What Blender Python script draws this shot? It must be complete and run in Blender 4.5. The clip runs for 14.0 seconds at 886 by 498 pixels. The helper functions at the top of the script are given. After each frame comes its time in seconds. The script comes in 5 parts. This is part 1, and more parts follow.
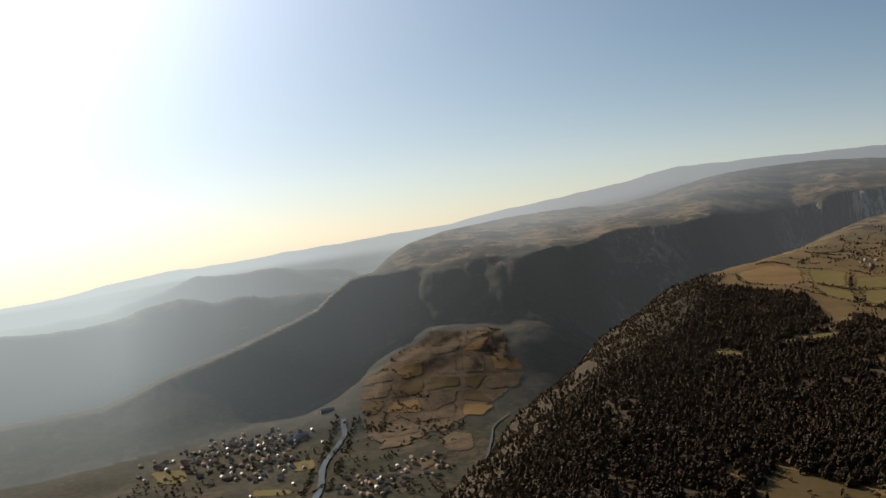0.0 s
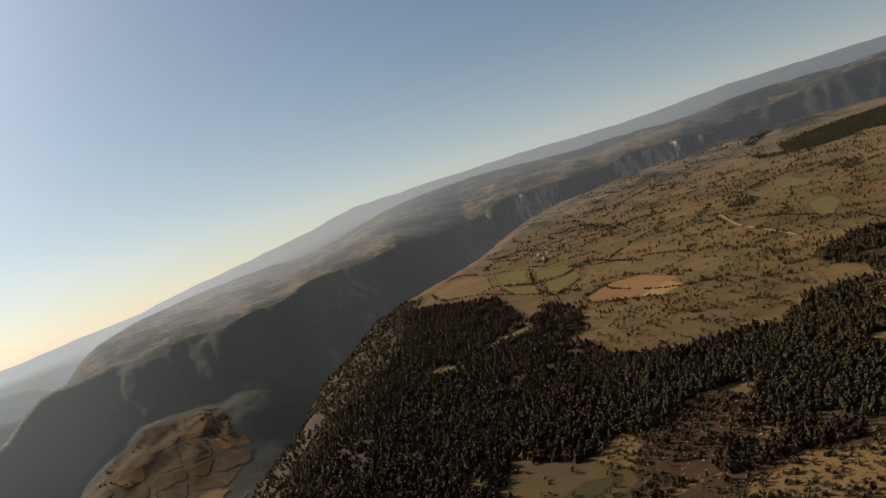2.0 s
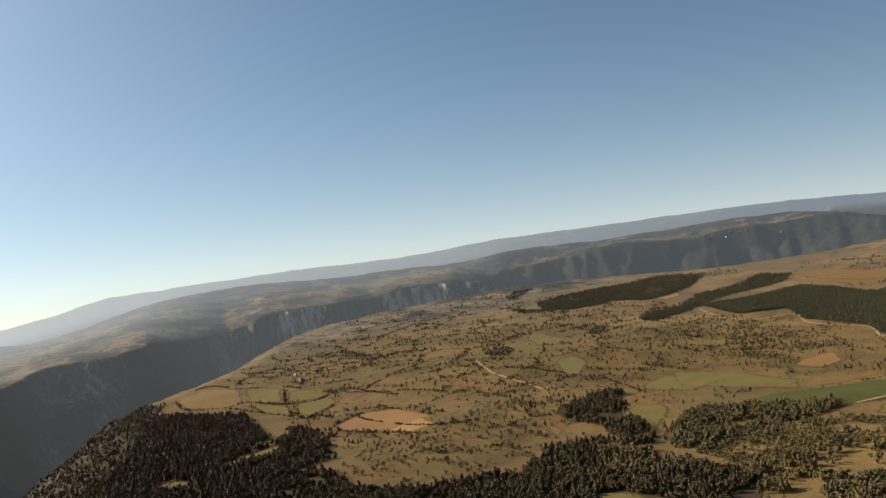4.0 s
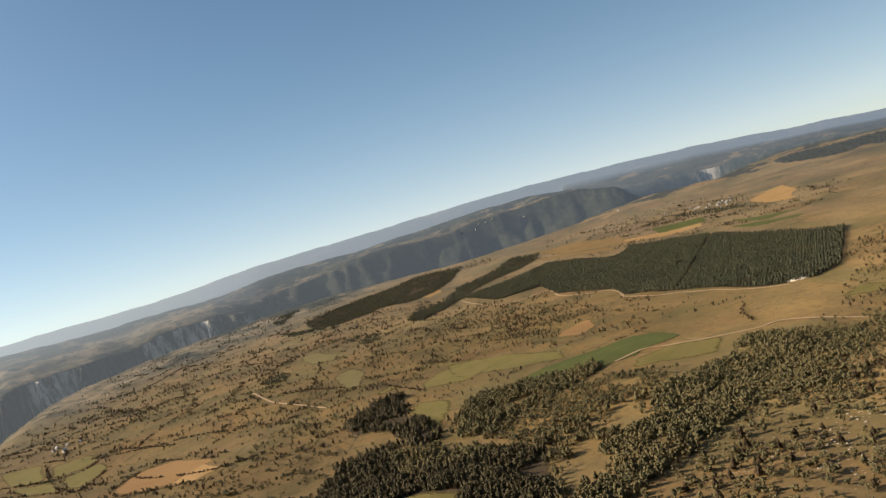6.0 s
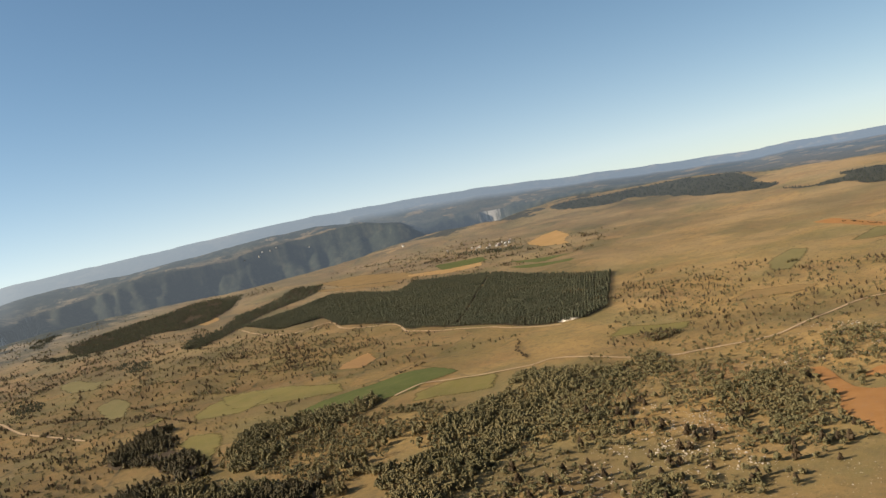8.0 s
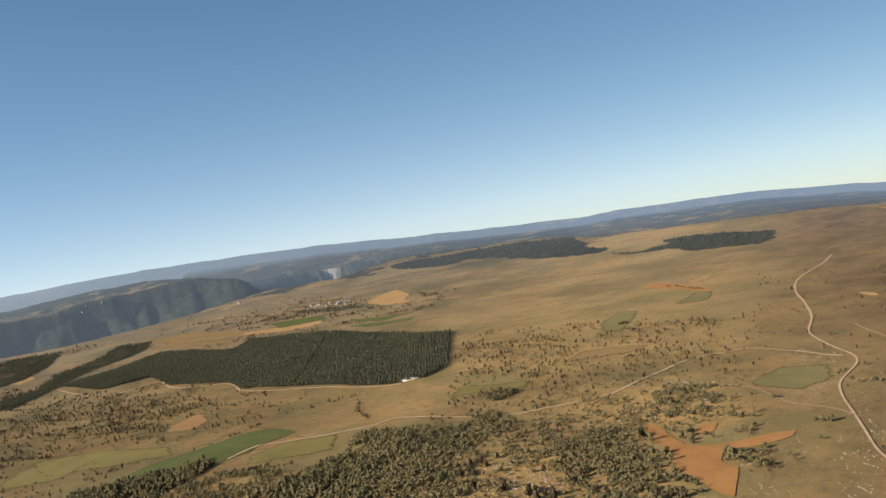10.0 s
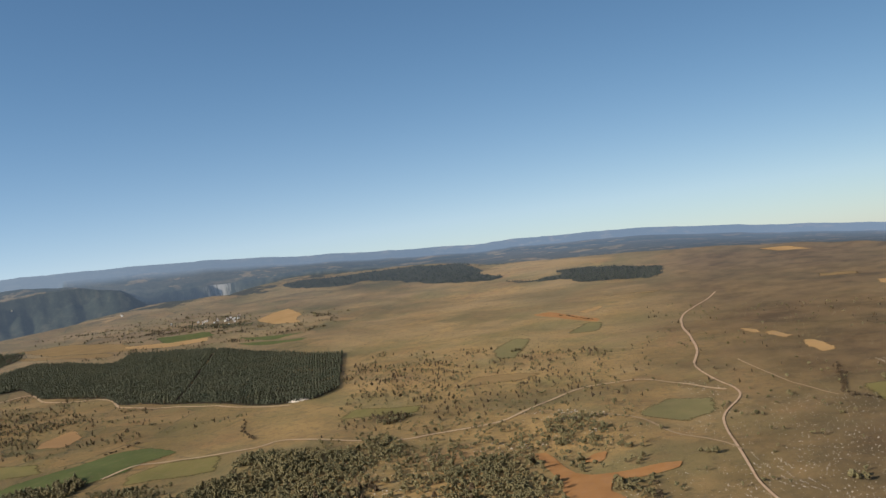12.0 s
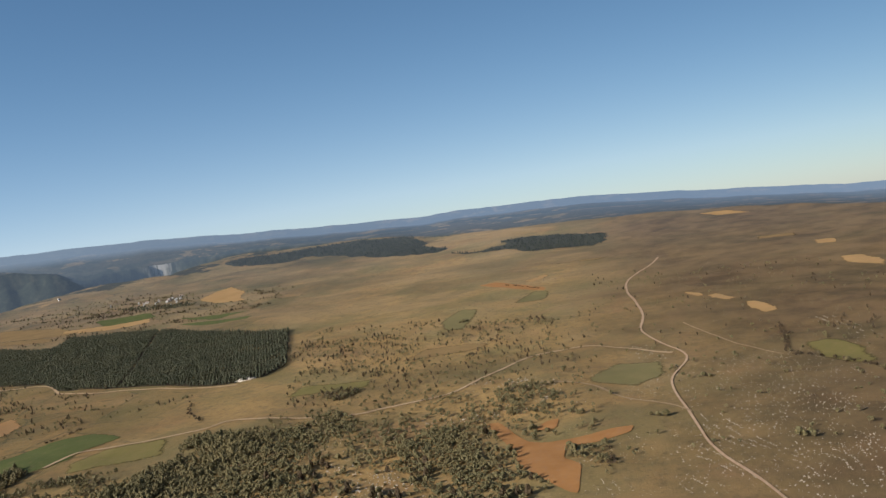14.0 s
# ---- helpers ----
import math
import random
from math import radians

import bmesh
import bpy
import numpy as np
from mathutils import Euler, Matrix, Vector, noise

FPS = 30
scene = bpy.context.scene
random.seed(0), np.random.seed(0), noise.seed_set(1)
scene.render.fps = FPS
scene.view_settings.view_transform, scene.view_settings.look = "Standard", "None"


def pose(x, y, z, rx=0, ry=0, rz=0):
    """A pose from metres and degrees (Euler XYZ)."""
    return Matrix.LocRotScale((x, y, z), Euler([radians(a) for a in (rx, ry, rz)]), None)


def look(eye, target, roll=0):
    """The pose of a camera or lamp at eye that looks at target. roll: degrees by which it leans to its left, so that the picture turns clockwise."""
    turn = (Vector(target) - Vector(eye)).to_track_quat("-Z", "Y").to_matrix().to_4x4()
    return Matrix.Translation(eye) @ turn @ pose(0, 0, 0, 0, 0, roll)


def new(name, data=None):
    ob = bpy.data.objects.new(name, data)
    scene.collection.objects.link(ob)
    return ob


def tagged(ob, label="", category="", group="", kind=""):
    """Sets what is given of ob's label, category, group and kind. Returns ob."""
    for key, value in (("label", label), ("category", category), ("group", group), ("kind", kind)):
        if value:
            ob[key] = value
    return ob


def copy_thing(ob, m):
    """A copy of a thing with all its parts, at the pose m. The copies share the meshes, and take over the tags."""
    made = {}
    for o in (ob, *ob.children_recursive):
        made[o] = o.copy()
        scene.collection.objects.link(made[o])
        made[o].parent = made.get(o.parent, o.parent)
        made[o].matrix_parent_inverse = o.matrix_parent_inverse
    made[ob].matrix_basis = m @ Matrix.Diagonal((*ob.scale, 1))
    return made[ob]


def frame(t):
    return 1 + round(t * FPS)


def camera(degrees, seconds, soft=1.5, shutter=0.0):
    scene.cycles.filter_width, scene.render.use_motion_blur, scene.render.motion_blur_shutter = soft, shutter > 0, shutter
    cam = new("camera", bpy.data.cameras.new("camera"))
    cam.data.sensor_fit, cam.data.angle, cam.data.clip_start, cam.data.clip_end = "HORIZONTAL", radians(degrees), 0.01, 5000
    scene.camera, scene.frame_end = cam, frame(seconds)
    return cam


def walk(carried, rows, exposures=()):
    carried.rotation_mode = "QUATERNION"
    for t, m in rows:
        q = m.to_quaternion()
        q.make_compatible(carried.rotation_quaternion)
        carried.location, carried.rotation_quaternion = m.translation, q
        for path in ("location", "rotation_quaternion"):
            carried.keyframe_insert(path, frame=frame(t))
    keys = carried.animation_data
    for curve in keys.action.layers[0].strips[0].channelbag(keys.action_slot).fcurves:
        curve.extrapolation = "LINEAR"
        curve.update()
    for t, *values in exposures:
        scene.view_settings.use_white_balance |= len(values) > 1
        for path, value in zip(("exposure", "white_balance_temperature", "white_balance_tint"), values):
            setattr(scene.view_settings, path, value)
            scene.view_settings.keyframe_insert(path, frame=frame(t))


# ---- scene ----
from mathutils.geometry import delaunay_2d_cdt

# ---- the camera and its flight: seconds, place, yaw to the left of +y, pitch, roll ----
cam = camera(52.20, 14.0, soft=1.45)
PATH = [
    (0.0, -0.0, 0.0, 300.0, 2.27, -4.90, -5.21),
    (0.5, 0.5, 3.3, 299.1, -1.76, -5.81, -10.63),
    (1.0, 1.1, 6.6, 298.3, -5.23, -6.17, -16.90),
    (1.5, 1.8, 9.9, 297.5, -9.92, -5.55, -18.25),
    (2.0, 2.5, 13.2, 296.6, -17.16, -5.15, -16.86),
    (2.5, 3.5, 16.4, 295.7, -23.26, -4.73, -13.75),
    (3.0, 4.6, 19.6, 294.8, -26.24, -3.68, -12.01),
    (3.5, 5.9, 22.6, 293.8, -28.07, -1.85, -8.23),
    (4.0, 7.4, 25.4, 292.9, -33.04, -0.52, -7.03),
    (4.2, 8.1, 26.4, 292.6, -35.15, -0.66, -6.65),
    (6.3, 17.3, 36.0, 289.5, -50.15, -3.24, -16.21),
    (6.5, 18.3, 36.9, 289.2, -52.00, -3.70, -15.51),
    (7.0, 20.8, 39.4, 288.8, -56.41, -4.07, -15.49),
    (7.5, 23.5, 42.1, 288.3, -59.15, -3.74, -15.34),
    (8.0, 26.2, 45.0, 287.9, -61.79, -3.83, -12.26),
    (8.5, 28.9, 48.0, 287.5, -65.41, -3.48, -10.84),
    (9.0, 31.6, 51.2, 287.1, -68.87, -2.82, -9.54),
    (9.2, 32.7, 52.6, 286.8, -69.82, -2.53, -9.39),
    (11.3, 44.8, 65.8, 284.1, -76.40, -2.19, -11.35),
    (11.5, 46.1, 66.8, 283.9, -77.23, -2.04, -10.72),
    (12.0, 49.3, 69.0, 283.3, -79.40, -1.72, -7.52),
    (12.5, 52.6, 70.8, 282.7, -80.66, -2.52, -6.07),
    (13.0, 56.0, 72.2, 282.2, -80.80, -2.98, -5.73),
    (13.5, 59.4, 73.5, 281.7, -81.19, -3.00, -6.61),
    (14.0, 62.9, 74.6, 281.2, -82.68, -3.91, -8.95),
]


def aim(x, y, z, yaw, pitch, roll):
    a, b = radians(yaw), radians(pitch)
    way = Vector((-math.sin(a) * math.cos(b), math.cos(a) * math.cos(b), math.sin(b)))
    eye = Vector((x, y, z))
    return look(eye, eye + 100 * way, roll)


walk(cam, [(t, aim(*row)) for t, *row in PATH],
     exposures=[(0.0, -0.42, 6900, 12), (1.0, -0.42, 7000, 13), (1.5, -0.46, 7100, 14), (2.0, -0.42, 7150, 13), (3.0, -0.13, 7080, 11), (4.2, 0.19, 6800, 10), (6.5, 0.40, 6700, 9), (9.0, 0.52, 6450, 8), (11.5, 0.24, 5850, 8), (14.0, 0.16, 5740, 8)])

# ---- sky and sun ----
SUN_AZ, SUN_EL = 37.0, 24.0
world = bpy.data.worlds.new("sky")
scene.world = world
world.use_nodes = True
wn = world.node_tree
sky = wn.nodes.new("ShaderNodeTexSky")
sky.sky_type, sky.sun_disc = "NISHITA", False
sky.sun_elevation, sky.sun_rotation = radians(SUN_EL), radians(-SUN_AZ)
sky.altitude, sky.air_density, sky.dust_density, sky.ozone_density = 900, 1.0, 0.35, 2.2
sa, se = radians(SUN_AZ), radians(SUN_EL)
to_sun = Vector((-math.sin(sa) * math.cos(se), math.cos(sa) * math.cos(se), math.sin(se)))


def world_math(kind, op, a, b):
    m = wn.nodes.new(kind)
    m.operation = op
    for v, k in ((a, 0), (b, 1)):
        if v is None:
            continue
        if isinstance(v, (int, float, tuple)):
            m.inputs[k].default_value = v
        else:
            wn.links.new(v, m.inputs[k])
    return m.outputs["Value"] if op == "DOT_PRODUCT" or kind == "ShaderNodeMath" else m.outputs[0]


# the land falls away below eye level, so the sky's foot lies a little lower
way = wn.nodes.new("ShaderNodeTexCoord").outputs["Generated"]
wn.links.new(world_math("ShaderNodeVectorMath", "ADD", way, (0.0, 0.0, 0.06)), sky.inputs["Vector"])
# bright air round the sun
near_sun = world_math("ShaderNodeMath", "MAXIMUM", world_math("ShaderNodeVectorMath", "DOT_PRODUCT", way, tuple(to_sun)), 0.0)
wide = world_math("ShaderNodeMath", "MULTIPLY", world_math("ShaderNodeMath", "POWER", near_sun, 4.5), 7.0)
tight = world_math("ShaderNodeMath", "MULTIPLY", world_math("ShaderNodeMath", "POWER", near_sun, 16.0), 30.0)
aureole = world_math("ShaderNodeVectorMath", "SCALE", (0.93, 1.0, 1.16), None)
wn.links.new(world_math("ShaderNodeMath", "ADD", wide, tight), aureole.node.inputs["Scale"])
# pale air low over the land
parts = wn.nodes.new("ShaderNodeSeparateXYZ")
wn.links.new(way, parts.inputs[0])
low = world_math("ShaderNodeMath", "POWER", world_math("ShaderNodeMath", "SUBTRACT", 1.0, world_math("ShaderNodeMath", "MAXIMUM", parts.outputs[2], 0.0)), 14.0)
pale = world_math("ShaderNodeVectorMath", "SCALE", (1.45, 1.0, 1.40), None)
wn.links.new(world_math("ShaderNodeMath", "MULTIPLY", low, 1.15), pale.node.inputs["Scale"])
air = world_math("ShaderNodeVectorMath", "ADD", world_math("ShaderNodeVectorMath", "ADD", world_math("ShaderNodeVectorMath", "MULTIPLY", sky.outputs[0], (0.92, 1.0, 0.98)), aureole), pale)
ahead = (math.sin(radians(35)), math.cos(radians(35)), 0.0)
clear = world_math("ShaderNodeMath", "ADD", world_math("ShaderNodeMath", "MULTIPLY", world_math("ShaderNodeVectorMath", "DOT_PRODUCT", way, ahead), 0.50), 0.60)
dimmed = world_math("ShaderNodeVectorMath", "SCALE", air, None)
wn.links.new(clear, dimmed.node.inputs["Scale"])
wn.links.new(dimmed, wn.nodes["Background"].inputs[0])
wn.nodes["Background"].inputs[1].default_value = 0.083
sun = new("sun", bpy.data.lights.new("sun", "SUN"))
sun.data.energy, sun.data.angle, sun.data.color = 5.0, radians(0.5), (1.0, 0.865, 0.70)
sun.matrix_world = look((0, 0, 900), Vector((0, 0, 900)) - to_sun)


# ---- materials ----
class Nodes:
    """A short hand for node materials."""

    def __init__(self, name, rough=0.9):
        self.mat = bpy.data.materials.new(name)
        self.mat.use_nodes = True
        self.t = self.mat.node_tree
        self.bsdf = self.t.nodes["Principled BSDF"]
        self.bsdf.inputs["Roughness"].default_value = rough
        self.bsdf.inputs["Specular IOR Level"].default_value = 0.15
        self.pos = self.t.nodes.new("ShaderNodeNewGeometry").outputs["Position"]

    def link(self, a, b):
        self.t.links.new(a, b)

    def noise(self, size, detail=4.0, rough=0.55, seed=0.0, stretch=None):
        m = self.t.nodes.new("ShaderNodeMapping")
        self.link(self.pos, m.inputs[0])
        m.inputs["Location"].default_value = (seed * 31.7, seed * 17.3, seed * 5.1)
        if stretch:
            m.inputs["Scale"].default_value = stretch
        n = self.t.nodes.new("ShaderNodeTexNoise")
        n.inputs["Scale"].default_value = 1.0 / size
        n.inputs["Detail"].default_value, n.inputs["Roughness"].default_value = detail, rough
        self.link(m.outputs[0], n.inputs["Vector"])
        return n.outputs["Fac"]

    def ramp(self, fac, stops):
        r = self.t.nodes.new("ShaderNodeValToRGB")
        e = r.color_ramp.elements
        while len(e) < len(stops):
            e.new(0.5)
        for k, (p, c) in zip(e, stops):
            k.position, k.color = p, ((c, c, c, 1) if isinstance(c, (int, float)) else (*c, 1))
        self.link(fac, r.inputs[0])
        return r.outputs[0]

    def mix(self, fac, a, b, how="MIX"):
        m = self.t.nodes.new("ShaderNodeMix")
        m.data_type, m.blend_type = "RGBA", how
        for v, s in ((fac, 0), (a, 6), (b, 7)):
            if isinstance(v, (int, float)):
                m.inputs[s].default_value = v
            elif isinstance(v, tuple):
                m.inputs[s].default_value = (*v, 1)
            else:
                self.link(v, m.inputs[s])
        return m.outputs[2]

    def math(self, op, a, b=0.0, clamp=False):
        m = self.t.nodes.new("ShaderNodeMath")
        m.operation, m.use_clamp = op, clamp
        for v, s in ((a, 0), (b, 1)):
            if isinstance(v, (int, float)):
                m.inputs[s].default_value = v
            else:
                self.link(v, m.inputs[s])
        return m.outputs[0]

    def field(self, name):
        a = self.t.nodes.new("ShaderNodeAttribute")
        a.attribute_name = name
        return a.outputs["Fac"]

    def bump(self, fac, strength, depth):
        b = self.t.nodes.new("ShaderNodeBump")
        b.inputs["Strength"].default_value, b.inputs["Distance"].default_value = strength, depth
        self.link(fac, b.inputs["Height"])
        self.link(b.outputs[0], self.bsdf.inputs["Normal"])

    def done(self, colour):
        self.link(colour, self.bsdf.inputs["Base Color"])
        return self.mat


def steppe(name):
    """Dry upland grass, with rock and dark scrub where the land is steep and small meadows low in the valley."""
    n = Nodes(name)
    big, mid, fine = n.noise(420, 5), n.noise(70, 6, 0.6, 3), n.noise(7, 6, 0.7, 5)
    speck = n.noise(2.2, 3, 0.7, 9)
    dry = n.ramp(big, [(0.3, (0.36, 0.220, 0.067)), (0.5, (0.44, 0.272, 0.084)), (0.7, (0.35, 0.236, 0.068))])
    patch = n.ramp(mid, [(0.32, (0.16, 0.118, 0.040)), (0.44, (0.345, 0.198, 0.063)), (0.58, (0.43, 0.25, 0.081)), (0.7, (0.37, 0.170, 0.064))])
    grass = n.mix(0.5, dry, patch)
    grass = n.mix(n.ramp(fine, [(0.32, 0.4), (0.5, 0.0)]), grass, (0.150, 0.105, 0.045))
    grass = n.mix(n.ramp(speck, [(0.63, 0.0), (0.74, 0.5)]), grass, (0.46, 0.36, 0.23))
    # greener hollows, redder earth and bleached rises
    grass = n.mix(n.ramp(n.noise(260, 5, 0.6, 51), [(0.50, 0.0), (0.60, 0.65)]), grass, (0.185, 0.160, 0.052))
    grass = n.mix(n.ramp(n.noise(190, 6, 0.62, 53), [(0.55, 0.0), (0.66, 0.55)]), grass, (0.30, 0.145, 0.060))
    grass = n.mix(n.ramp(n.noise(120, 6, 0.66, 55), [(0.57, 0.0), (0.70, 0.5)]), grass, (0.48, 0.335, 0.150))
    spot = n.t.nodes.new("ShaderNodeSeparateXYZ")
    n.link(n.pos, spot.inputs[0])
    cells = n.t.nodes.new("ShaderNodeTexVoronoi")
    cells.inputs["Scale"].default_value = 1 / 95
    warp = n.t.nodes.new("ShaderNodeMix")
    warp.data_type, warp.blend_type = "RGBA", "LINEAR_LIGHT"
    warp.inputs[0].default_value = 45
    wob = n.t.nodes.new("ShaderNodeTexNoise")
    wob.inputs["Scale"].default_value = 1 / 130
    n.link(n.pos, wob.inputs["Vector"])
    n.link(n.pos, warp.inputs[6])
    n.link(wob.outputs["Color"], warp.inputs[7])
    n.link(warp.outputs[2], cells.inputs["Vector"])
    tone = n.t.nodes.new("ShaderNodeSeparateColor")
    n.link(cells.outputs["Color"], tone.inputs[0])
    parcel = n.ramp(tone.outputs[1], [(0.0, (0.060, 0.056, 0.018)), (0.3, (0.098, 0.080, 0.026)), (0.55, (0.185, 0.106, 0.036)), (0.8, (0.118, 0.074, 0.026)), (1.0, (0.235, 0.135, 0.050))])
    farmed = n.math("MULTIPLY", n.math("MULTIPLY", n.math("ADD", spot.outputs[1], -560), 1 / 320, True), n.ramp(n.noise(240, 4, 0.6, 29), [(0.35, 0.35), (0.6, 0.85)]))
    grass = n.mix(farmed, grass, parcel)
    rims = n.t.nodes.new("ShaderNodeTexVoronoi")
    rims.feature = "DISTANCE_TO_EDGE"
    rims.inputs["Scale"].default_value = 1 / 95
    n.link(warp.outputs[2], rims.inputs["Vector"])
    scrub_line = n.math("MULTIPLY", n.ramp(rims.outputs["Distance"], [(0.018, 1.0), (0.034, 0.0)]), n.ramp(n.noise(30, 3, 0.6, 37), [(0.46, 0.0), (0.56, 0.85)]))
    grass = n.mix(n.math("MULTIPLY", scrub_line, n.math("MULTIPLY", n.math("ADD", spot.outputs[1], -560), 1 / 320, True)), grass, (0.060, 0.052, 0.022))
    tuft = n.noise(19, 5, 0.72, 23)
    grass = n.mix(n.ramp(tuft, [(0.38, 0.45), (0.50, 0.0)]), grass, (0.13, 0.095, 0.042))
    grass = n.mix(n.ramp(n.noise(210, 4, 0.6, 27), [(0.50, 0.0), (0.64, 0.45)]), grass, (0.19, 0.155, 0.055))
    grass = n.mix(n.ramp(n.noise(150, 5, 0.65, 25), [(0.52, 0.0), (0.68, 0.4)]), grass, (0.24, 0.165, 0.065))
    nearby = n.math("MULTIPLY", n.math("MULTIPLY", n.math("ADD", spot.outputs[0], -980), -1 / 350, True), n.ramp(big, [(0.3, 0.75), (0.65, 0.35)]))
    grass = n.mix(nearby, grass, n.mix(n.ramp(mid, [(0.38, 0.0), (0.6, 1.0)]), (0.122, 0.078, 0.029), (0.225, 0.137, 0.050)))
    grass = n.mix(n.ramp(fine, [(0.32, 0.4), (0.42, 0.0)]), grass, (0.085, 0.060, 0.027))
    grass = n.mix(n.ramp(n.noise(3.2, 3, 0.7, 43), [(0.59, 0.0), (0.68, 0.45)]), grass, (0.45, 0.30, 0.155))
    # paler patches far out on the upland, and heath beyond the road
    crest = n.math("MULTIPLY", n.math("MULTIPLY", n.math("ADD", spot.outputs[0], -1450), 1 / 500, True), n.ramp(n.noise(300, 5, 0.65, 63), [(0.42, 0.0), (0.60, 0.42)]))
    grass = n.mix(crest, grass, (0.43, 0.285, 0.130))
    grass = n.mix(n.math("SUBTRACT", 0.20, n.math("MULTIPLY", farmed, 0.20)), grass, (0.270, 0.200, 0.110))
    # soft shading of folds in the land, painted as stretched dark bands
    grass = n.mix(n.ramp(n.noise(330, 6, 0.62, 61, (1, 0.45, 1)), [(0.50, 0.0), (0.62, 0.5)]), grass, (0.140, 0.102, 0.043))
    grass = n.mix(n.ramp(n.noise(14, 5, 0.75, 65), [(0.56, 0.0), (0.66, 0.5)]), grass, (0.115, 0.086, 0.037))
    heath = n.math("MULTIPLY", n.math("MULTIPLY", n.math("ADD", spot.outputs[1], -120), -1 / 320, True), n.ramp(big, [(0.3, 0.9), (0.6, 0.65)]))
    grass = n.mix(heath, grass, n.mix(n.ramp(mid, [(0.4, 0.0), (0.6, 1.0)]), (0.085, 0.055, 0.028), (0.165, 0.104, 0.050)))
    sep = n.t.nodes.new("ShaderNodeSeparateXYZ")
    geo = n.t.nodes.new("ShaderNodeNewGeometry")
    n.link(geo.outputs["True Normal"], sep.inputs[0])
    flat = sep.outputs[2]
    rockf = n.noise(22, 6, 0.68, 11, (1, 1, 0.17))
    rock = n.ramp(rockf, [(0.36, (0.035, 0.038, 0.022)), (0.44, (0.070, 0.064, 0.045)), (0.48, (0.30, 0.27, 0.22)), (0.56, (0.78, 0.72, 0.63))])
    wood = n.ramp(n.noise(16, 5, 0.7, 13), [(0.38, (0.032, 0.034, 0.024)), (0.55, (0.054, 0.053, 0.034)), (0.7, (0.085, 0.075, 0.048))])
    craggy = n.field("craggy")
    dull = n.ramp(rockf, [(0.42, (0.026, 0.030, 0.018)), (0.6, (0.060, 0.056, 0.036)), (0.75, (0.16, 0.14, 0.115))])
    steep = n.mix(n.ramp(flat, [(0.60, 0.0), (0.80, 1.0)]), n.mix(craggy, dull, rock), wood)
    sp = n.t.nodes.new("ShaderNodeSeparateXYZ")
    n.link(n.pos, sp.inputs[0])
    vor = n.t.nodes.new("ShaderNodeTexVoronoi")
    vor.inputs["Scale"].default_value = 1 / 75
    n.link(n.pos, vor.inputs["Vector"])
    sc = n.t.nodes.new("ShaderNodeSeparateColor")
    n.link(vor.outputs["Color"], sc.inputs[0])
    meadow = n.ramp(sc.outputs[0], [(0.0, (0.040, 0.044, 0.021)), (0.35, (0.072, 0.064, 0.032)), (0.6, (0.110, 0.082, 0.044)), (0.85, (0.060, 0.064, 0.029))])
    meadow = n.mix(n.ramp(n.noise(22, 5, 0.65, 17), [(0.46, 0.0), (0.55, 0.85)]), meadow, (0.034, 0.036, 0.022))
    low = n.math("MULTIPLY", n.math("ADD", sp.outputs[2], 120), -0.02, True)
    bank = n.math("MAXIMUM", n.math("MULTIPLY", n.math("ADD", sp.outputs[0], -40), 1 / 110, True), n.math("MULTIPLY", n.math("ADD", sp.outputs[0], 740), -1 / 160, True))
    level = n.mix(low, grass, n.mix(n.math("MULTIPLY", bank, 0.85), meadow, wood))
    col = n.mix(n.ramp(flat, [(0.86, 1.0), (0.955, 0.0)]), level, steep)
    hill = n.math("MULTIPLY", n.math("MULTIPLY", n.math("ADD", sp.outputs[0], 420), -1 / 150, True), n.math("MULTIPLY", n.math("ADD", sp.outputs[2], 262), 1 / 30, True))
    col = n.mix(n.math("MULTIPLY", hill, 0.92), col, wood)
    n.bump(n.math("ADD", fine, n.noise(1.6, 3, 0.7, 21)), 0.55, 0.7)
    return n, col


def lay(name, stops, size, mottle, speck=(0.20, 0.14, 0.07), rough=0.9, seed=1.0, ragged=False, fade=0.5):
    """A field, road or bare soil: a ramp of close colours, streaks and patches of grass."""
    n = Nodes(name, rough)
    a = n.noise(size, 5, 0.6, seed)
    col = n.ramp(a, [(0.3 + 0.4 * i / max(1, len(stops) - 1), c) for i, c in enumerate(stops)])
    col = n.mix(n.ramp(n.noise(size * 0.22, 5, 0.7, seed + 2), [(0.52, 0.0), (0.68, mottle)]), col, speck)
    n.bump(n.noise(1.5, 4, 0.7, seed + 4), 0.5, 0.5)
    if ragged:
        # grass grows in from the edges
        edge = n.t.nodes.new("ShaderNodeAttribute")
        edge.attribute_name = "edge"
        cover = n.math("ADD", n.math("MULTIPLY", edge.outputs["Fac"], 2.4), n.math("MULTIPLY", n.math("ADD", n.noise(20, 6, 0.75, seed + 6), -0.5), 3.0))
        n.link(n.ramp(cover, [(0.22, 0.0), (fade, 1.0)]), n.bsdf.inputs["Alpha"])
    return n.done(col)


def leaves(name, dark, light, dry):
    n = Nodes(name, 0.75)
    geo = n.t.nodes.new("ShaderNodeNewGeometry")
    col = n.ramp(geo.outputs["Random Per Island"], [(0.0, dark), (0.6, light), (0.93, light), (1.0, dry)])
    col = n.mix(n.ramp(n.noise(60, 3, 0.6, 7), [(0.4, 0.0), (0.7, 0.6)]), col, dry)
    n.bump(n.noise(0.5, 3, 0.8, 2), 0.9, 0.4)
    return n.done(col)


ground_nodes, ground_colour = steppe("dry_upland_grass")
GRASS = ground_nodes.done(ground_colour)

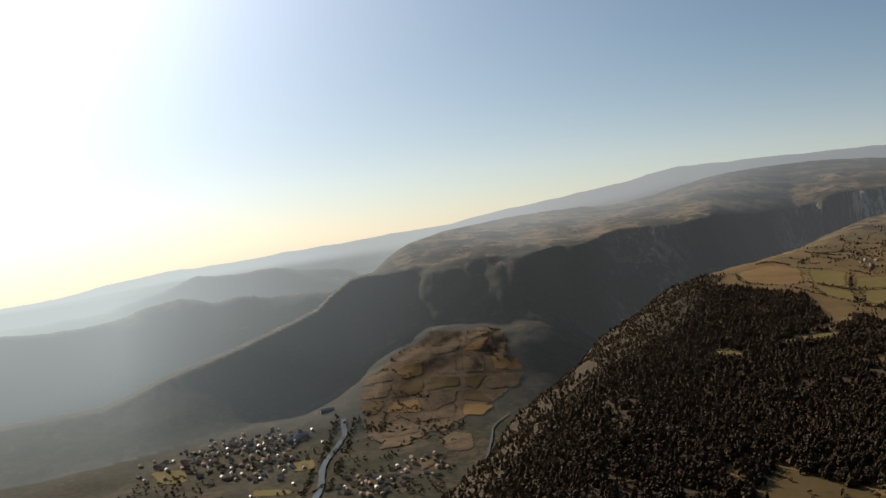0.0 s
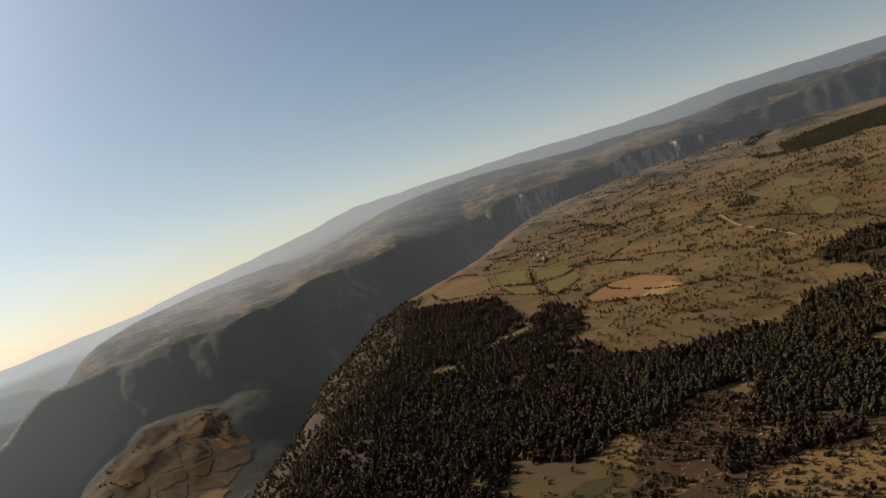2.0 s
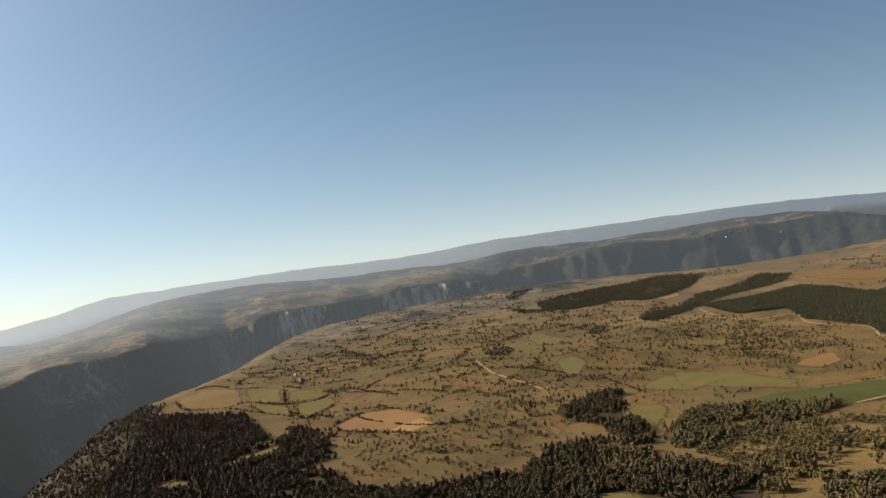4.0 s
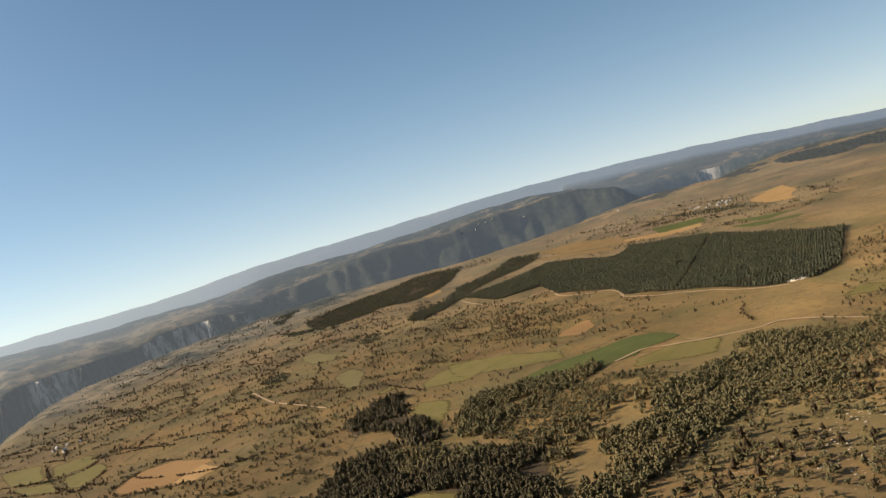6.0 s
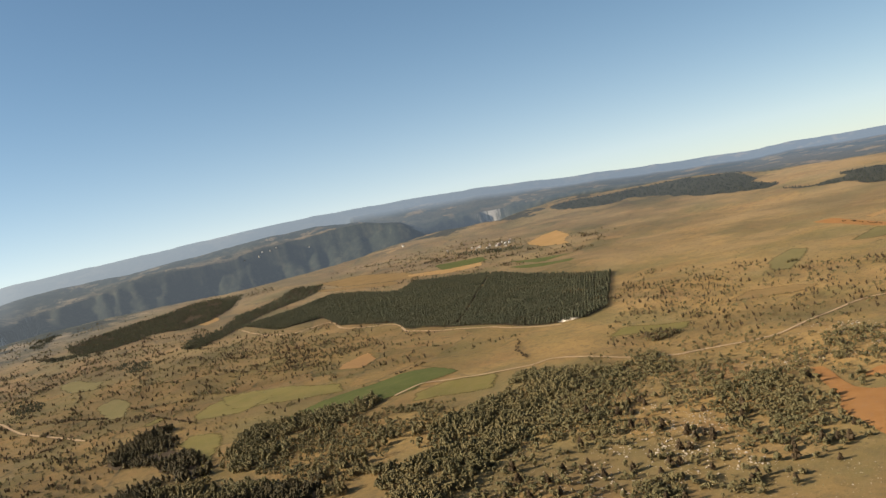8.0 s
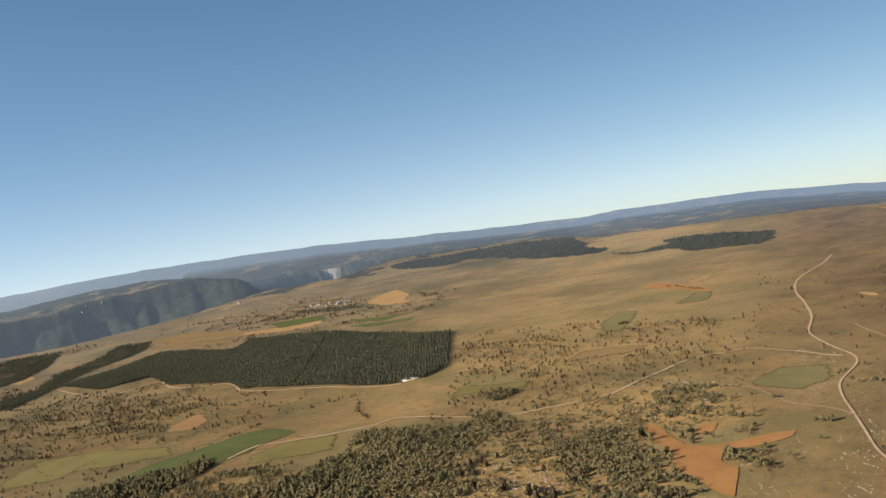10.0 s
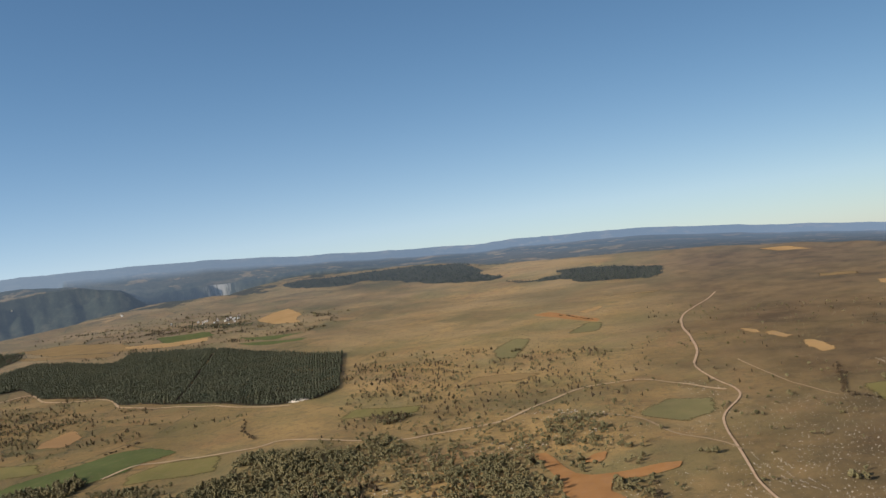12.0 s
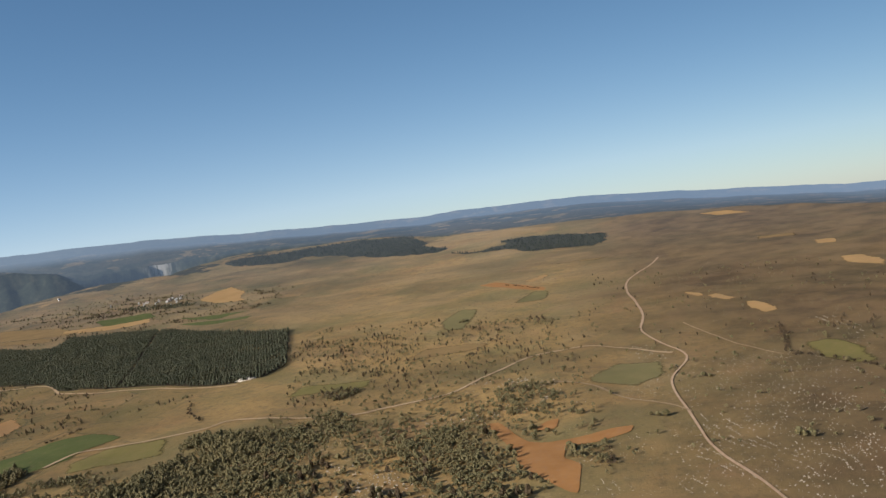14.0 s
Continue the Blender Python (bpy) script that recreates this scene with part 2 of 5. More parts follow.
far_nodes, far_colour = steppe("distant_land")
flat_pos = far_nodes.t.nodes.new("ShaderNodeVectorMath")
flat_pos.operation = "MULTIPLY"
flat_pos.inputs[1].default_value = (1, 1, 0)
far_nodes.link(far_nodes.pos, flat_pos.inputs[0])
span = far_nodes.t.nodes.new("ShaderNodeVectorMath")
span.operation = "LENGTH"
far_nodes.link(flat_pos.outputs[0], span.inputs[0])
# woods and fields of the distance, drawn out along the horizon
around = far_nodes.t.nodes.new("ShaderNodeVectorMath")
around.operation = "NORMALIZE"
far_nodes.link(flat_pos.outputs[0], around.inputs[0])
wide_way = far_nodes.t.nodes.new("ShaderNodeVectorMath")
wide_way.operation = "SCALE"
wide_way.inputs["Scale"].default_value = 3400
far_nodes.link(around.outputs[0], wide_way.inputs[0])
deep_way = far_nodes.t.nodes.new("ShaderNodeCombineXYZ")
far_nodes.link(far_nodes.math("MULTIPLY", span.outputs["Value"], 1.15), deep_way.inputs[2])
band_at = far_nodes.t.nodes.new("ShaderNodeVectorMath")
band_at.operation = "ADD"
far_nodes.link(wide_way.outputs[0], band_at.inputs[0])
far_nodes.link(deep_way.outputs[0], band_at.inputs[1])


def far_noise(size, shift):
    place = far_nodes.t.nodes.new("ShaderNodeVectorMath")
    place.operation = "ADD"
    place.inputs[1].default_value = (shift, shift * 2.0, shift)
    far_nodes.link(band_at.outputs[0], place.inputs[0])
    b = far_nodes.t.nodes.new("ShaderNodeTexNoise")
    b.inputs["Scale"].default_value, b.inputs["Detail"].default_value, b.inputs["Roughness"].default_value = 1 / size, 6.0, 0.66
    far_nodes.link(place.outputs[0], b.inputs["Vector"])
    return b.outputs["Fac"]


far_y = far_nodes.t.nodes.new("ShaderNodeSeparateXYZ")
far_nodes.link(far_nodes.pos, far_y.inputs[0])
east, north = far_y.outputs[0], far_y.outputs[1]
beyond = far_nodes.math("MULTIPLY", far_nodes.math("ADD", north, -2500), 1 / 300, True)
moor = far_nodes.ramp(far_noise(110, 900), [(0.36, (0.085, 0.072, 0.040)), (0.46, (0.165, 0.130, 0.072)), (0.55, (0.24, 0.182, 0.105)), (0.66, (0.33, 0.245, 0.145))])
moor = far_nodes.mix(far_nodes.ramp(far_noise(34, 300), [(0.55, 0.0), (0.60, 0.85)]), moor, (0.045, 0.046, 0.027))
far_level = far_nodes.t.nodes.new("ShaderNodeSeparateXYZ")
far_nodes.link(far_nodes.t.nodes.new("ShaderNodeNewGeometry").outputs["True Normal"], far_level.inputs[0])
gentle = far_nodes.ramp(far_level.outputs[2], [(0.80, 0.0), (0.92, 1.0)])
far_colour = far_nodes.mix(far_nodes.math("MULTIPLY", beyond, gentle), far_colour, moor)
far_wood = far_nodes.ramp(far_nodes.noise(26, 5, 0.72, 33), [(0.35, (0.014, 0.018, 0.012)), (0.55, (0.030, 0.034, 0.020)), (0.7, (0.060, 0.056, 0.032))])
scattered = far_nodes.math("MULTIPLY", far_nodes.ramp(far_noise(260, 0), [(0.505, 0.0), (0.545, 0.9)]), far_nodes.math("MAXIMUM", beyond, far_nodes.math("MULTIPLY", far_nodes.math("ADD", span.outputs["Value"], -3700), 1 / 300, True)))
open_in_wood = far_nodes.math("MULTIPLY", far_nodes.ramp(far_noise(100, 400), [(0.54, 0.0), (0.59, 0.8)]), gentle)
cover = far_nodes.math("MAXIMUM", scattered, far_nodes.math("MULTIPLY", far_nodes.field("wooded"), far_nodes.math("SUBTRACT", 1.0, open_in_wood)))
far_wood = far_nodes.mix(far_nodes.ramp(far_noise(70, 1500), [(0.55, 0.0), (0.64, 0.4)]), far_wood, (0.115, 0.100, 0.058))
far_nodes.done(far_nodes.mix(cover, far_colour, far_wood))
# haze between the flight and the distance, painted as emission, brighter towards the sun
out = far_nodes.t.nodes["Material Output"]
haze_glow = far_nodes.t.nodes.new("ShaderNodeEmission")
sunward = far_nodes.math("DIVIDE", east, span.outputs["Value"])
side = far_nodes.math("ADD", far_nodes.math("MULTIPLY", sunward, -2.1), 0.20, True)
haze_tone = far_nodes.math("ADD", far_nodes.math("MULTIPLY", sunward, -0.5), 0.5)
far_nodes.link(far_nodes.ramp(haze_tone, [(0.0, (0.250, 0.320, 0.415)), (0.2, (0.40, 0.455, 0.51)), (0.45, (0.58, 0.63, 0.66)), (0.7, (0.88, 1.02, 1.05))]), haze_glow.inputs[0])
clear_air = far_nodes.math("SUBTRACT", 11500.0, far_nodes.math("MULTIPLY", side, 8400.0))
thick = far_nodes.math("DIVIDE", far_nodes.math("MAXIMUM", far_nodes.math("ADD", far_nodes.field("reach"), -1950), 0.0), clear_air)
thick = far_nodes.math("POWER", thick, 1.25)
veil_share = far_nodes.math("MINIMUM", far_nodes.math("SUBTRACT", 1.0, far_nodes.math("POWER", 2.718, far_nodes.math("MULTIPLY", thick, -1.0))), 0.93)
haze_veil = far_nodes.t.nodes.new("ShaderNodeMixShader")
far_nodes.link(veil_share, haze_veil.inputs[0])
far_nodes.link(far_nodes.bsdf.outputs[0], haze_veil.inputs[1])
far_nodes.link(haze_glow.outputs[0], haze_veil.inputs[2])
far_nodes.link(haze_veil.outputs[0], out.inputs[0])
DISTANT = far_nodes.mat
# the far woods carry the same haze painted as emission
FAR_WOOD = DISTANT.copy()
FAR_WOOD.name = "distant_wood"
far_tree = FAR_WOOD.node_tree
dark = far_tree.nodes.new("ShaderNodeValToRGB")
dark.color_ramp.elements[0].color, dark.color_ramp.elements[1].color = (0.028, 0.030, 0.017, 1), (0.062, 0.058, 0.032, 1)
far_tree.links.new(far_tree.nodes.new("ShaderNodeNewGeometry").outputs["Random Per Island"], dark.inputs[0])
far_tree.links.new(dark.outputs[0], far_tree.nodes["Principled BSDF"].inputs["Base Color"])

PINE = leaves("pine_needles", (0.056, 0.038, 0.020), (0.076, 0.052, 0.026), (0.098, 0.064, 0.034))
# lighter, more olive copy of the needles, its sunlit look put into the colour
PINE_SUNLIT = leaves("sunlit_pine_needles", (0.058, 0.048, 0.024), (0.088, 0.072, 0.034), (0.120, 0.092, 0.046))
OAKWOOD = leaves("leafless_oak_wood", (0.070, 0.053, 0.028), (0.105, 0.078, 0.040), (0.135, 0.096, 0.050))
PLANTED = leaves("planted_spruce_needles", (0.044, 0.047, 0.027), (0.086, 0.087, 0.049), (0.105, 0.098, 0.053))
SCRUB = leaves("scrub_leaves", (0.086, 0.076, 0.034), (0.150, 0.126, 0.056), (0.21, 0.158, 0.068))
BARK = lay("bark", [(0.07, 0.05, 0.035), (0.12, 0.085, 0.06)], 0.8, 0.3)
GREEN = lay("young_crop", [(0.085, 0.100, 0.024), (0.122, 0.128, 0.034)], 45, 0.5, (0.17, 0.14, 0.055), seed=2, ragged=True)
OLIVE = lay("thin_pasture", [(0.170, 0.142, 0.040), (0.225, 0.175, 0.054)], 40, 0.65, (0.25, 0.17, 0.07), seed=3, ragged=True, fade=1.0)
HOLLOW = lay("damp_hollow_grass", [(0.062, 0.060, 0.020), (0.085, 0.078, 0.028)], 40, 0.5, (0.10, 0.075, 0.032), seed=26, ragged=True, fade=1.2)
STRAW = lay("straw_stubble", [(0.40, 0.235, 0.088), (0.47, 0.285, 0.115)], 60, 0.5, (0.33, 0.22, 0.10), seed=4, ragged=True)
TAWNY = lay("tawny_grass", [(0.24, 0.15, 0.058), (0.30, 0.19, 0.075)], 40, 0.5, (0.19, 0.145, 0.05), seed=16, ragged=True, fade=0.9)
BROWN = lay("brown_grass", [(0.108, 0.076, 0.028), (0.148, 0.100, 0.037)], 40, 0.5, (0.075, 0.064, 0.026), seed=20, ragged=True, fade=0.4)
RUSSET = lay("russet_stony_scrub", [(0.070, 0.040, 0.020), (0.118, 0.067, 0.033)], 14, 0.65, (0.042, 0.029, 0.016), seed=17, ragged=True)
CLAY = lay("red_clay", [(0.34, 0.155, 0.047), (0.42, 0.205, 0.068)], 25, 0.5, (0.34, 0.19, 0.10), seed=5)
TILLED = lay("tilled_brown_soil", [(0.31, 0.172, 0.064), (0.37, 0.21, 0.083)], 60, 0.5, (0.26, 0.17, 0.075), seed=6, ragged=True)
GRAVEL = lay("pale_gravel", [(0.46, 0.29, 0.165), (0.56, 0.39, 0.24)], 12, 0.4, (0.38, 0.26, 0.16), seed=7)
EARTH = lay("worn_earth_track", [(0.44, 0.29, 0.16), (0.54, 0.38, 0.22)], 10, 0.35, (0.33, 0.22, 0.11), seed=8)
FAINT = lay("overgrown_earth_track", [(0.33, 0.22, 0.12), (0.42, 0.29, 0.16)], 10, 0.5, (0.24, 0.165, 0.08), seed=8, ragged=True)
MEADOW = lay("faint_green_grass", [(0.185, 0.155, 0.058), (0.230, 0.182, 0.072)], 30, 0.65, (0.23, 0.165, 0.07), seed=29, ragged=True, fade=1.7)
LITTER = lay("needle_litter", [(0.070, 0.048, 0.027), (0.105, 0.070, 0.037)], 20, 0.5, (0.11, 0.085, 0.038), seed=15, ragged=True)
DUFF = lay("closed_needle_litter", [(0.060, 0.044, 0.026), (0.088, 0.064, 0.036)], 20, 0.5, (0.08, 0.07, 0.035), seed=18)
STONE = lay("pale_limestone", [(0.34, 0.27, 0.19), (0.54, 0.45, 0.33)], 3, 0.3, (0.25, 0.23, 0.19), seed=9)
STONE_DUST = lay("quarried_stone_dust", [(0.62, 0.52, 0.40), (0.74, 0.64, 0.51)], 4, 0.3, (0.5, 0.40, 0.29), seed=24)
PLASTER = lay("lime_plaster", [(0.52, 0.49, 0.43), (0.68, 0.64, 0.58)], 6, 0.3, (0.5, 0.45, 0.38), seed=10)
TERRACE = lay("terraced_fields", [(0.100, 0.075, 0.044), (0.225, 0.158, 0.092)], 30, 0.9, (0.055, 0.048, 0.029), seed=23, ragged=True)
TILE = lay("clay_roof_tiles", [(0.40, 0.28, 0.21), (0.50, 0.37, 0.29)], 4, 0.4, (0.25, 0.15, 0.11), seed=11)
METAL = lay("pale_sheet_roof", [(0.62, 0.62, 0.62), (0.72, 0.72, 0.72)], 6, 0.2, (0.55, 0.54, 0.52), 0.55, seed=19)
METAL.node_tree.nodes["Principled BSDF"].inputs["Specular IOR Level"].default_value = 0.5
SLATE = lay("grey_stone_roof", [(0.58, 0.56, 0.53), (0.72, 0.70, 0.67)], 4, 0.4, (0.38, 0.35, 0.31), seed=12)
GLASS = lay("dark_window", [(0.03, 0.035, 0.04), (0.05, 0.055, 0.06)], 2, 0.2, (0.06, 0.06, 0.06), 0.2, seed=13)
WATER = lay("river_water", [(0.10, 0.12, 0.11), (0.13, 0.15, 0.14)], 40, 0.3, (0.2, 0.21, 0.19), 0.12, seed=14)


# ---- shape of the land ----
def hash2(ix, iy, seed):
    v = (ix.astype(np.int64) * 374761393 + iy.astype(np.int64) * 668265263 + seed * 2147483647) & 0xFFFFFFFF
    v = ((v ^ (v >> 13)) * 1274126177) & 0xFFFFFFFF
    return ((v ^ (v >> 16)) & 0xFFFF) / 65535.0


def lattice(x, y, seed):
    ix, iy = np.floor(x), np.floor(y)
    fx, fy = x - ix, y - iy
    fx, fy = fx * fx * (3 - 2 * fx), fy * fy * (3 - 2 * fy)
    a, b = hash2(ix, iy, seed), hash2(ix + 1, iy, seed)
    c, d = hash2(ix, iy + 1, seed), hash2(ix + 1, iy + 1, seed)
    return (a + (b - a) * fx) * (1 - fy) + (c + (d - c) * fx) * fy


def fbm(x, y, size, octaves=4, seed=1, gain=0.5):
    """Layered noise between about -1 and 1."""
    total, amp, norm = 0.0, 1.0, 0.0
    for k in range(octaves):
        total = total + amp * (2 * lattice(x / size, y / size, seed + k * 7) - 1)
        norm, amp, size = norm + amp, amp * gain, size / 2.03
    return total / norm


def inside(x, y, poly):
    res = np.zeros(np.shape(x), bool)
    for (ax, ay), (bx, by) in zip(poly, poly[1:] + poly[:1]):
        if ay != by:
            res ^= ((ay > y) != (by > y)) & (x < (bx - ax) * (y - ay) / (by - ay) + ax)
    return res


def away(x, y, line, closed=True):
    """Distance to a line of points."""
    best = np.full(np.shape(x), 1e9)
    for (ax, ay), (bx, by) in zip(line, line[1:] + (line[:1] if closed else [])):
        dx, dy = bx - ax, by - ay
        s = np.clip(((x - ax) * dx + (y - ay) * dy) / (dx * dx + dy * dy + 1e-9), 0, 1)
        best = np.minimum(best, np.hypot(x - ax - s * dx, y - ay - s * dy))
    return best


def smooth(v):
    v = np.clip(v, 0, 1)
    return v * v * (3 - 2 * v)


NEAR_RIM = [(-900, -1800), (-300, -700), (-60, 100), (40, 620), (77, 784), (115, 907), (183, 1116), (296, 1442), (449, 1873), (590, 2166),
            (700, 2235), (835, 2390), (1170, 2790), (1400, 2985), (1700, 3090), (2050, 3020), (2290, 2990), (2520, 2790), (2720, 2490),
            (3000, 2270), (3630, 2020), (3700, 1700), (4300, 1450), (5600, 900)]
NEAR_LAND = NEAR_RIM + [(6500, -3000), (3000, -6500), (-3000, -5000)]
R0, RM = 2000.0, 4800.0
FLOOR = -300.0

# crests of the far country: bearing to the left of +y, distance, angle above the horizon from the flight
GORGE_RIM = ((24, 2500, -12.3), (20, 2560, -11.0), (16.5, 2620, -10.1), (13, 2720, -9.0), (10.6, 2800, -8.05), (9.5, 2840, -7.1), (8.3, 2900, -6.3), (7.2, 2940, -6.1), (5.4, 2960, -6.15),
             (2.5, 2980, -5.8), (0, 2980, -5.5), (-2.5, 2940, -5.8), (-4, 3000, -5.5), (-6.8, 3130, -5.1), (-8.7, 3280, -4.5), (-12.4, 3350, -4.45), (-14.4, 3400, -4.1),
             (-17, 3650, -4.2), (-19, 3800, -4.1), (-21.5, 3860, -3.4), (-24, 3930, -3.15), (-28, 4000, -3.25), (-29.8, 4040, -2.72), (-33.4, 4090, -2.72), (-35.8, 4200, -2.9),
             (-37, 4330, -2.3), (-40.6, 4360, -1.95), (-42.4, 4370, -1.72), (-45.2, 4360, -1.65), (-48.6, 4380, -1.7), (-50, 4390, -1.4), (-53, 4400, -1.35), (-54.9, 4400, -1.15), (-57, 4390, -1.2),
             (-59.2, 4370, -1.7), (-60.2, 4350, -2.4), (-61.5, 4330, -3.3), (-64, 4330, -6.0))
UPLAND = ((12, 3250, -12.0), (8.5, 3250, -7.6), (7.2, 3250, -6.25), (6.4, 3260, -5.6), (5.7, 3280, -5.05), (4.5, 3320, -4.35), (2, 3500, -3.75), (-2, 3800, -3.2), (-6, 4000, -3.0),
          (-8.5, 4100, -2.95), (-11, 4150, -2.6), (-14.3, 4250, -1.75), (-17, 4300, -1.45), (-20, 4350, -1.3), (-23.5, 4380, -1.4), (-26.3, 4400, -1.55), (-29.5, 4430, -1.45),
          (-33, 4450, -1.5), (-37, 4500, -1.15), (-40.7, 4520, -1.1), (-44, 4530, -1.05), (-47.7, 4540, -0.85), (-51, 4540, -0.75), (-54, 4530, -0.72), (-57, 4500, -1.1), (-59.2, 4480, -1.65), (-61, 4460, -2.7), (-64, 4460, -6.0))
SKYLINE = ((36, 4700, -6.0), (28.7, 4700, -5.5), (25.7, 4700, -5.35), (22.5, 4700, -4.9), (19.2, 4700, -4.5), (15.8, 4700, -4.45), (12.3, 4700, -4.1), (8.8, 4700, -3.95), (5.2, 4700, -3.6),
           (1.6, 4700, -3.3), (-2, 4720, -2.7), (-5.7, 4740, -2.2), (-9.2, 4760, -1.7), (-12.6, 4780, -0.95), (-16, 4790, -0.9), (-20, 4790, -0.75), (-25, 4790, -0.65), (-30, 4790, -0.75),
           (-36, 4790, -0.3), (-46, 4790, -0.12), (-54, 4790, -0.05), (-59, 4790, -0.2), (-64, 4790, -0.45), (-69, 4790, -0.9), (-74, 4790, -1.25), (-80, 4790, -1.62), (-85, 4790, -1.68),
           (-88.6, 4790, -1.8), (-92, 4790, -2.0), (-99, 4790, -2.7), (-106, 4790, -3.4), (-120, 4790, -4.2))
MISTY_RIDGE = ((36, 3950, -7.4), (24, 3950, -6.6), (19.7, 3950, -5.75), (17.6, 3950, -5.0), (14.5, 3950, -5.1), (12.8, 3950, -5.0), (10.4, 3950, -5.4), (8.3, 3950, -5.7), (5, 3950, -7.5), (2, 3950, -12.0))
VALLEY_RIDGE = ((36, 3250, -7.4), (28.9, 3250, -6.95), (27, 3250, -7.1), (22.8, 3250, -7.1), (20.8, 3250, -6.6), (18.8, 3250, -6.35), (16.8, 3250, -6.8), (14.4, 3250, -6.6), (13.3, 3250, -6.95),
                (9.5, 3250, -6.9), (7, 3250, -9.0), (4, 3250, -14.0))
DRY_END = ((-40, 4300, -3.0), (-57, 4330, -2.7), (-60, 4330, -2.5), (-62, 4400, -2.2), (-65, 4440, -2.05), (-70, 4400, -2.05), (-77.9, 4190, -2.5), (-81.4, 3930, -3.0), (-85, 3840, -3.17),
           (-88.5, 3780, -3.3), (-95.4, 3630, -3.6), (-101.9, 3380, -4.1), (-107, 3120, -4.7), (-120, 3000, -5.0))


def crest(line, az, eye, rough=0.0, seed=1):
    """Distance and height of a crest at a bearing."""
    b, d, e = (np.array(v, float)[::-1] for v in zip(*line))
    far, up = np.interp(az, b, d), np.interp(az, b, e)
    if rough:
        up = up + rough * fbm(az * 40, az * 0, 90, 5, seed, 0.6)
    return far, eye + far * np.tan(np.radians(up)), up


def far_country(x, y, r, az, floor):
    """Upland beyond the gorge, its rim and wall, and the ridges behind it; also how wooded and how craggy it is."""
    eye = np.interp(az, [-100, -75, -45, -20, 15], [282.0, 285.0, 289.5, 295.5, 300.0])
    jag = 60 * fbm(x, y, 300, 4, 21, 0.6) + 30 * fbm(x, y, 80, 3, 25)
    ripple = fbm(az * 55, r * 2.2, 300, 5, 63, 0.55)
    rim_r, rim_z, rim_el = crest(GORGE_RIM, az, eye, 0.10, 71)
    up_r, up_z, up_el = crest(UPLAND, az, eye, 0.10, 73)
    sky_r, sky_z, sky_el = crest(SKYLINE, az, eye, 0.09, 75)
    spur = smooth((az - 2.5) / 7.0)
    buttress = np.abs(fbm(az * 55, r * 0.35, 260, 5, 27, 0.55))
    cliffs = smooth((-17.5 - az) / 3) * smooth((az + 37.5) / 2)
    front = np.clip((rim_r - r + 0.55 * jag * (1 - 0.6 * spur) - 150 * (0.2 - buttress) * (1 - spur) - 230 * (0.2 - np.abs(fbm(az * 55, r * 0.2, 80, 4, 33))) * cliffs) / (430 - 110 * spur - 150 * smooth((az + 9) / 4) * (1 - spur)), 0, 1)
    sheer = 0.10 + 0.34 * np.clip(cliffs + 0.3 * smooth((4 - az) / 6), 0, 1)
    bluff = np.where(front < 0.2, 1 - sheer * front / 0.2, (1 - sheer) * (1 - (front - 0.2) / 0.8) ** 1.15)
    face = bluff * (1 - spur) + (1 - front) ** 1.35 * spur
    wall = np.where(r < rim_r + 80, floor + (rim_z - floor) * face, -900)
    t = np.clip((r - rim_r) / np.maximum(up_r - rim_r, 60), 0, 1)
    el = rim_el + (up_el - rim_el) * t ** 0.85 + 0.34 * ripple * np.sin(np.pi * t) ** 0.6
    plain = np.where(r > rim_r - 5, eye + r * np.tan(np.radians(el)), -900)
    plain = plain - np.clip(r - up_r, 0, 900) * np.where(az > 3, 0.55, 0.10)
    land = np.maximum(np.maximum(wall, plain), floor)
    for line, ahead, behind, seed in ((VALLEY_RIDGE, 420, 260, 77), (MISTY_RIDGE, 380, 260, 79)):
        cr, cz, _ = crest(line, az, eye, 0.16, seed)
        bend = cr + 150 * fbm(x, y, 500, 3, seed)
        off = np.where(r < bend, (bend - r) / ahead, (r - bend) / behind)
        land = np.maximum(land, np.where(az > 2, floor + (cz - floor) * (1 - smooth(off)) + 10 * fbm(x, y, 160, 4, seed + 1) * np.clip(1 - off, 0, 1), -900))
    end_r, end_z, end_el = crest(DRY_END, az, eye, 0.08, 81)
    k = np.clip((r - end_r) / np.maximum(sky_r - 130 - end_r, 60), 0, 1)
    low = end_el - 0.04 + (sky_el - 0.45 - end_el) * k ** 0.8 + 0.14 * ripple * np.sin(np.pi * k) ** 0.6
    lowland = np.where((az < -56) & (r > end_r), eye + r * np.tan(np.radians(low)), -900)
    at_plain = lowland > land
    land = np.maximum(land, lowland)
    back = np.clip((sky_r - r) / 330, 0, 1)
    land = np.maximum(land, np.where(back < 1, sky_z - (sky_z + 150) * back ** 1.1 * np.where(az > 4, 0.9, 0.5) - np.clip(r - sky_r, 0, 200) * 0.4, -900))
    wooded = np.maximum(smooth((r - up_r + 190) / 120) * smooth((up_r + 60 - r) / 60) * smooth((-6 - az) / 6), spur)
    wooded = np.maximum(wooded, smooth((az - 7) / 2))
    wooded = np.maximum(wooded, 0.9 * smooth((az + 9) / 3) * smooth((rim_r + 25 - r) / 60))
    wooded = np.maximum(wooded, np.where(at_plain, 0.85, 0.0))
    wooded = np.maximum(wooded, 0.6 * smooth((r - sky_r + 300) / 100))
    wooded = np.clip(wooded + 0.9 * smooth((-36 - az) / 3) * smooth((az + 62) / 2) * (smooth((rim_r + 15 - r) / 30) + smooth((r - rim_r - 15) / 20) * smooth((-0.08 - ripple) / 0.08)), 0, 1)
    small_cliff = smooth(1 - np.abs(az + 64.8) / 1.5) * (r < end_r + 40)
    wooded = wooded * (1 - small_cliff)
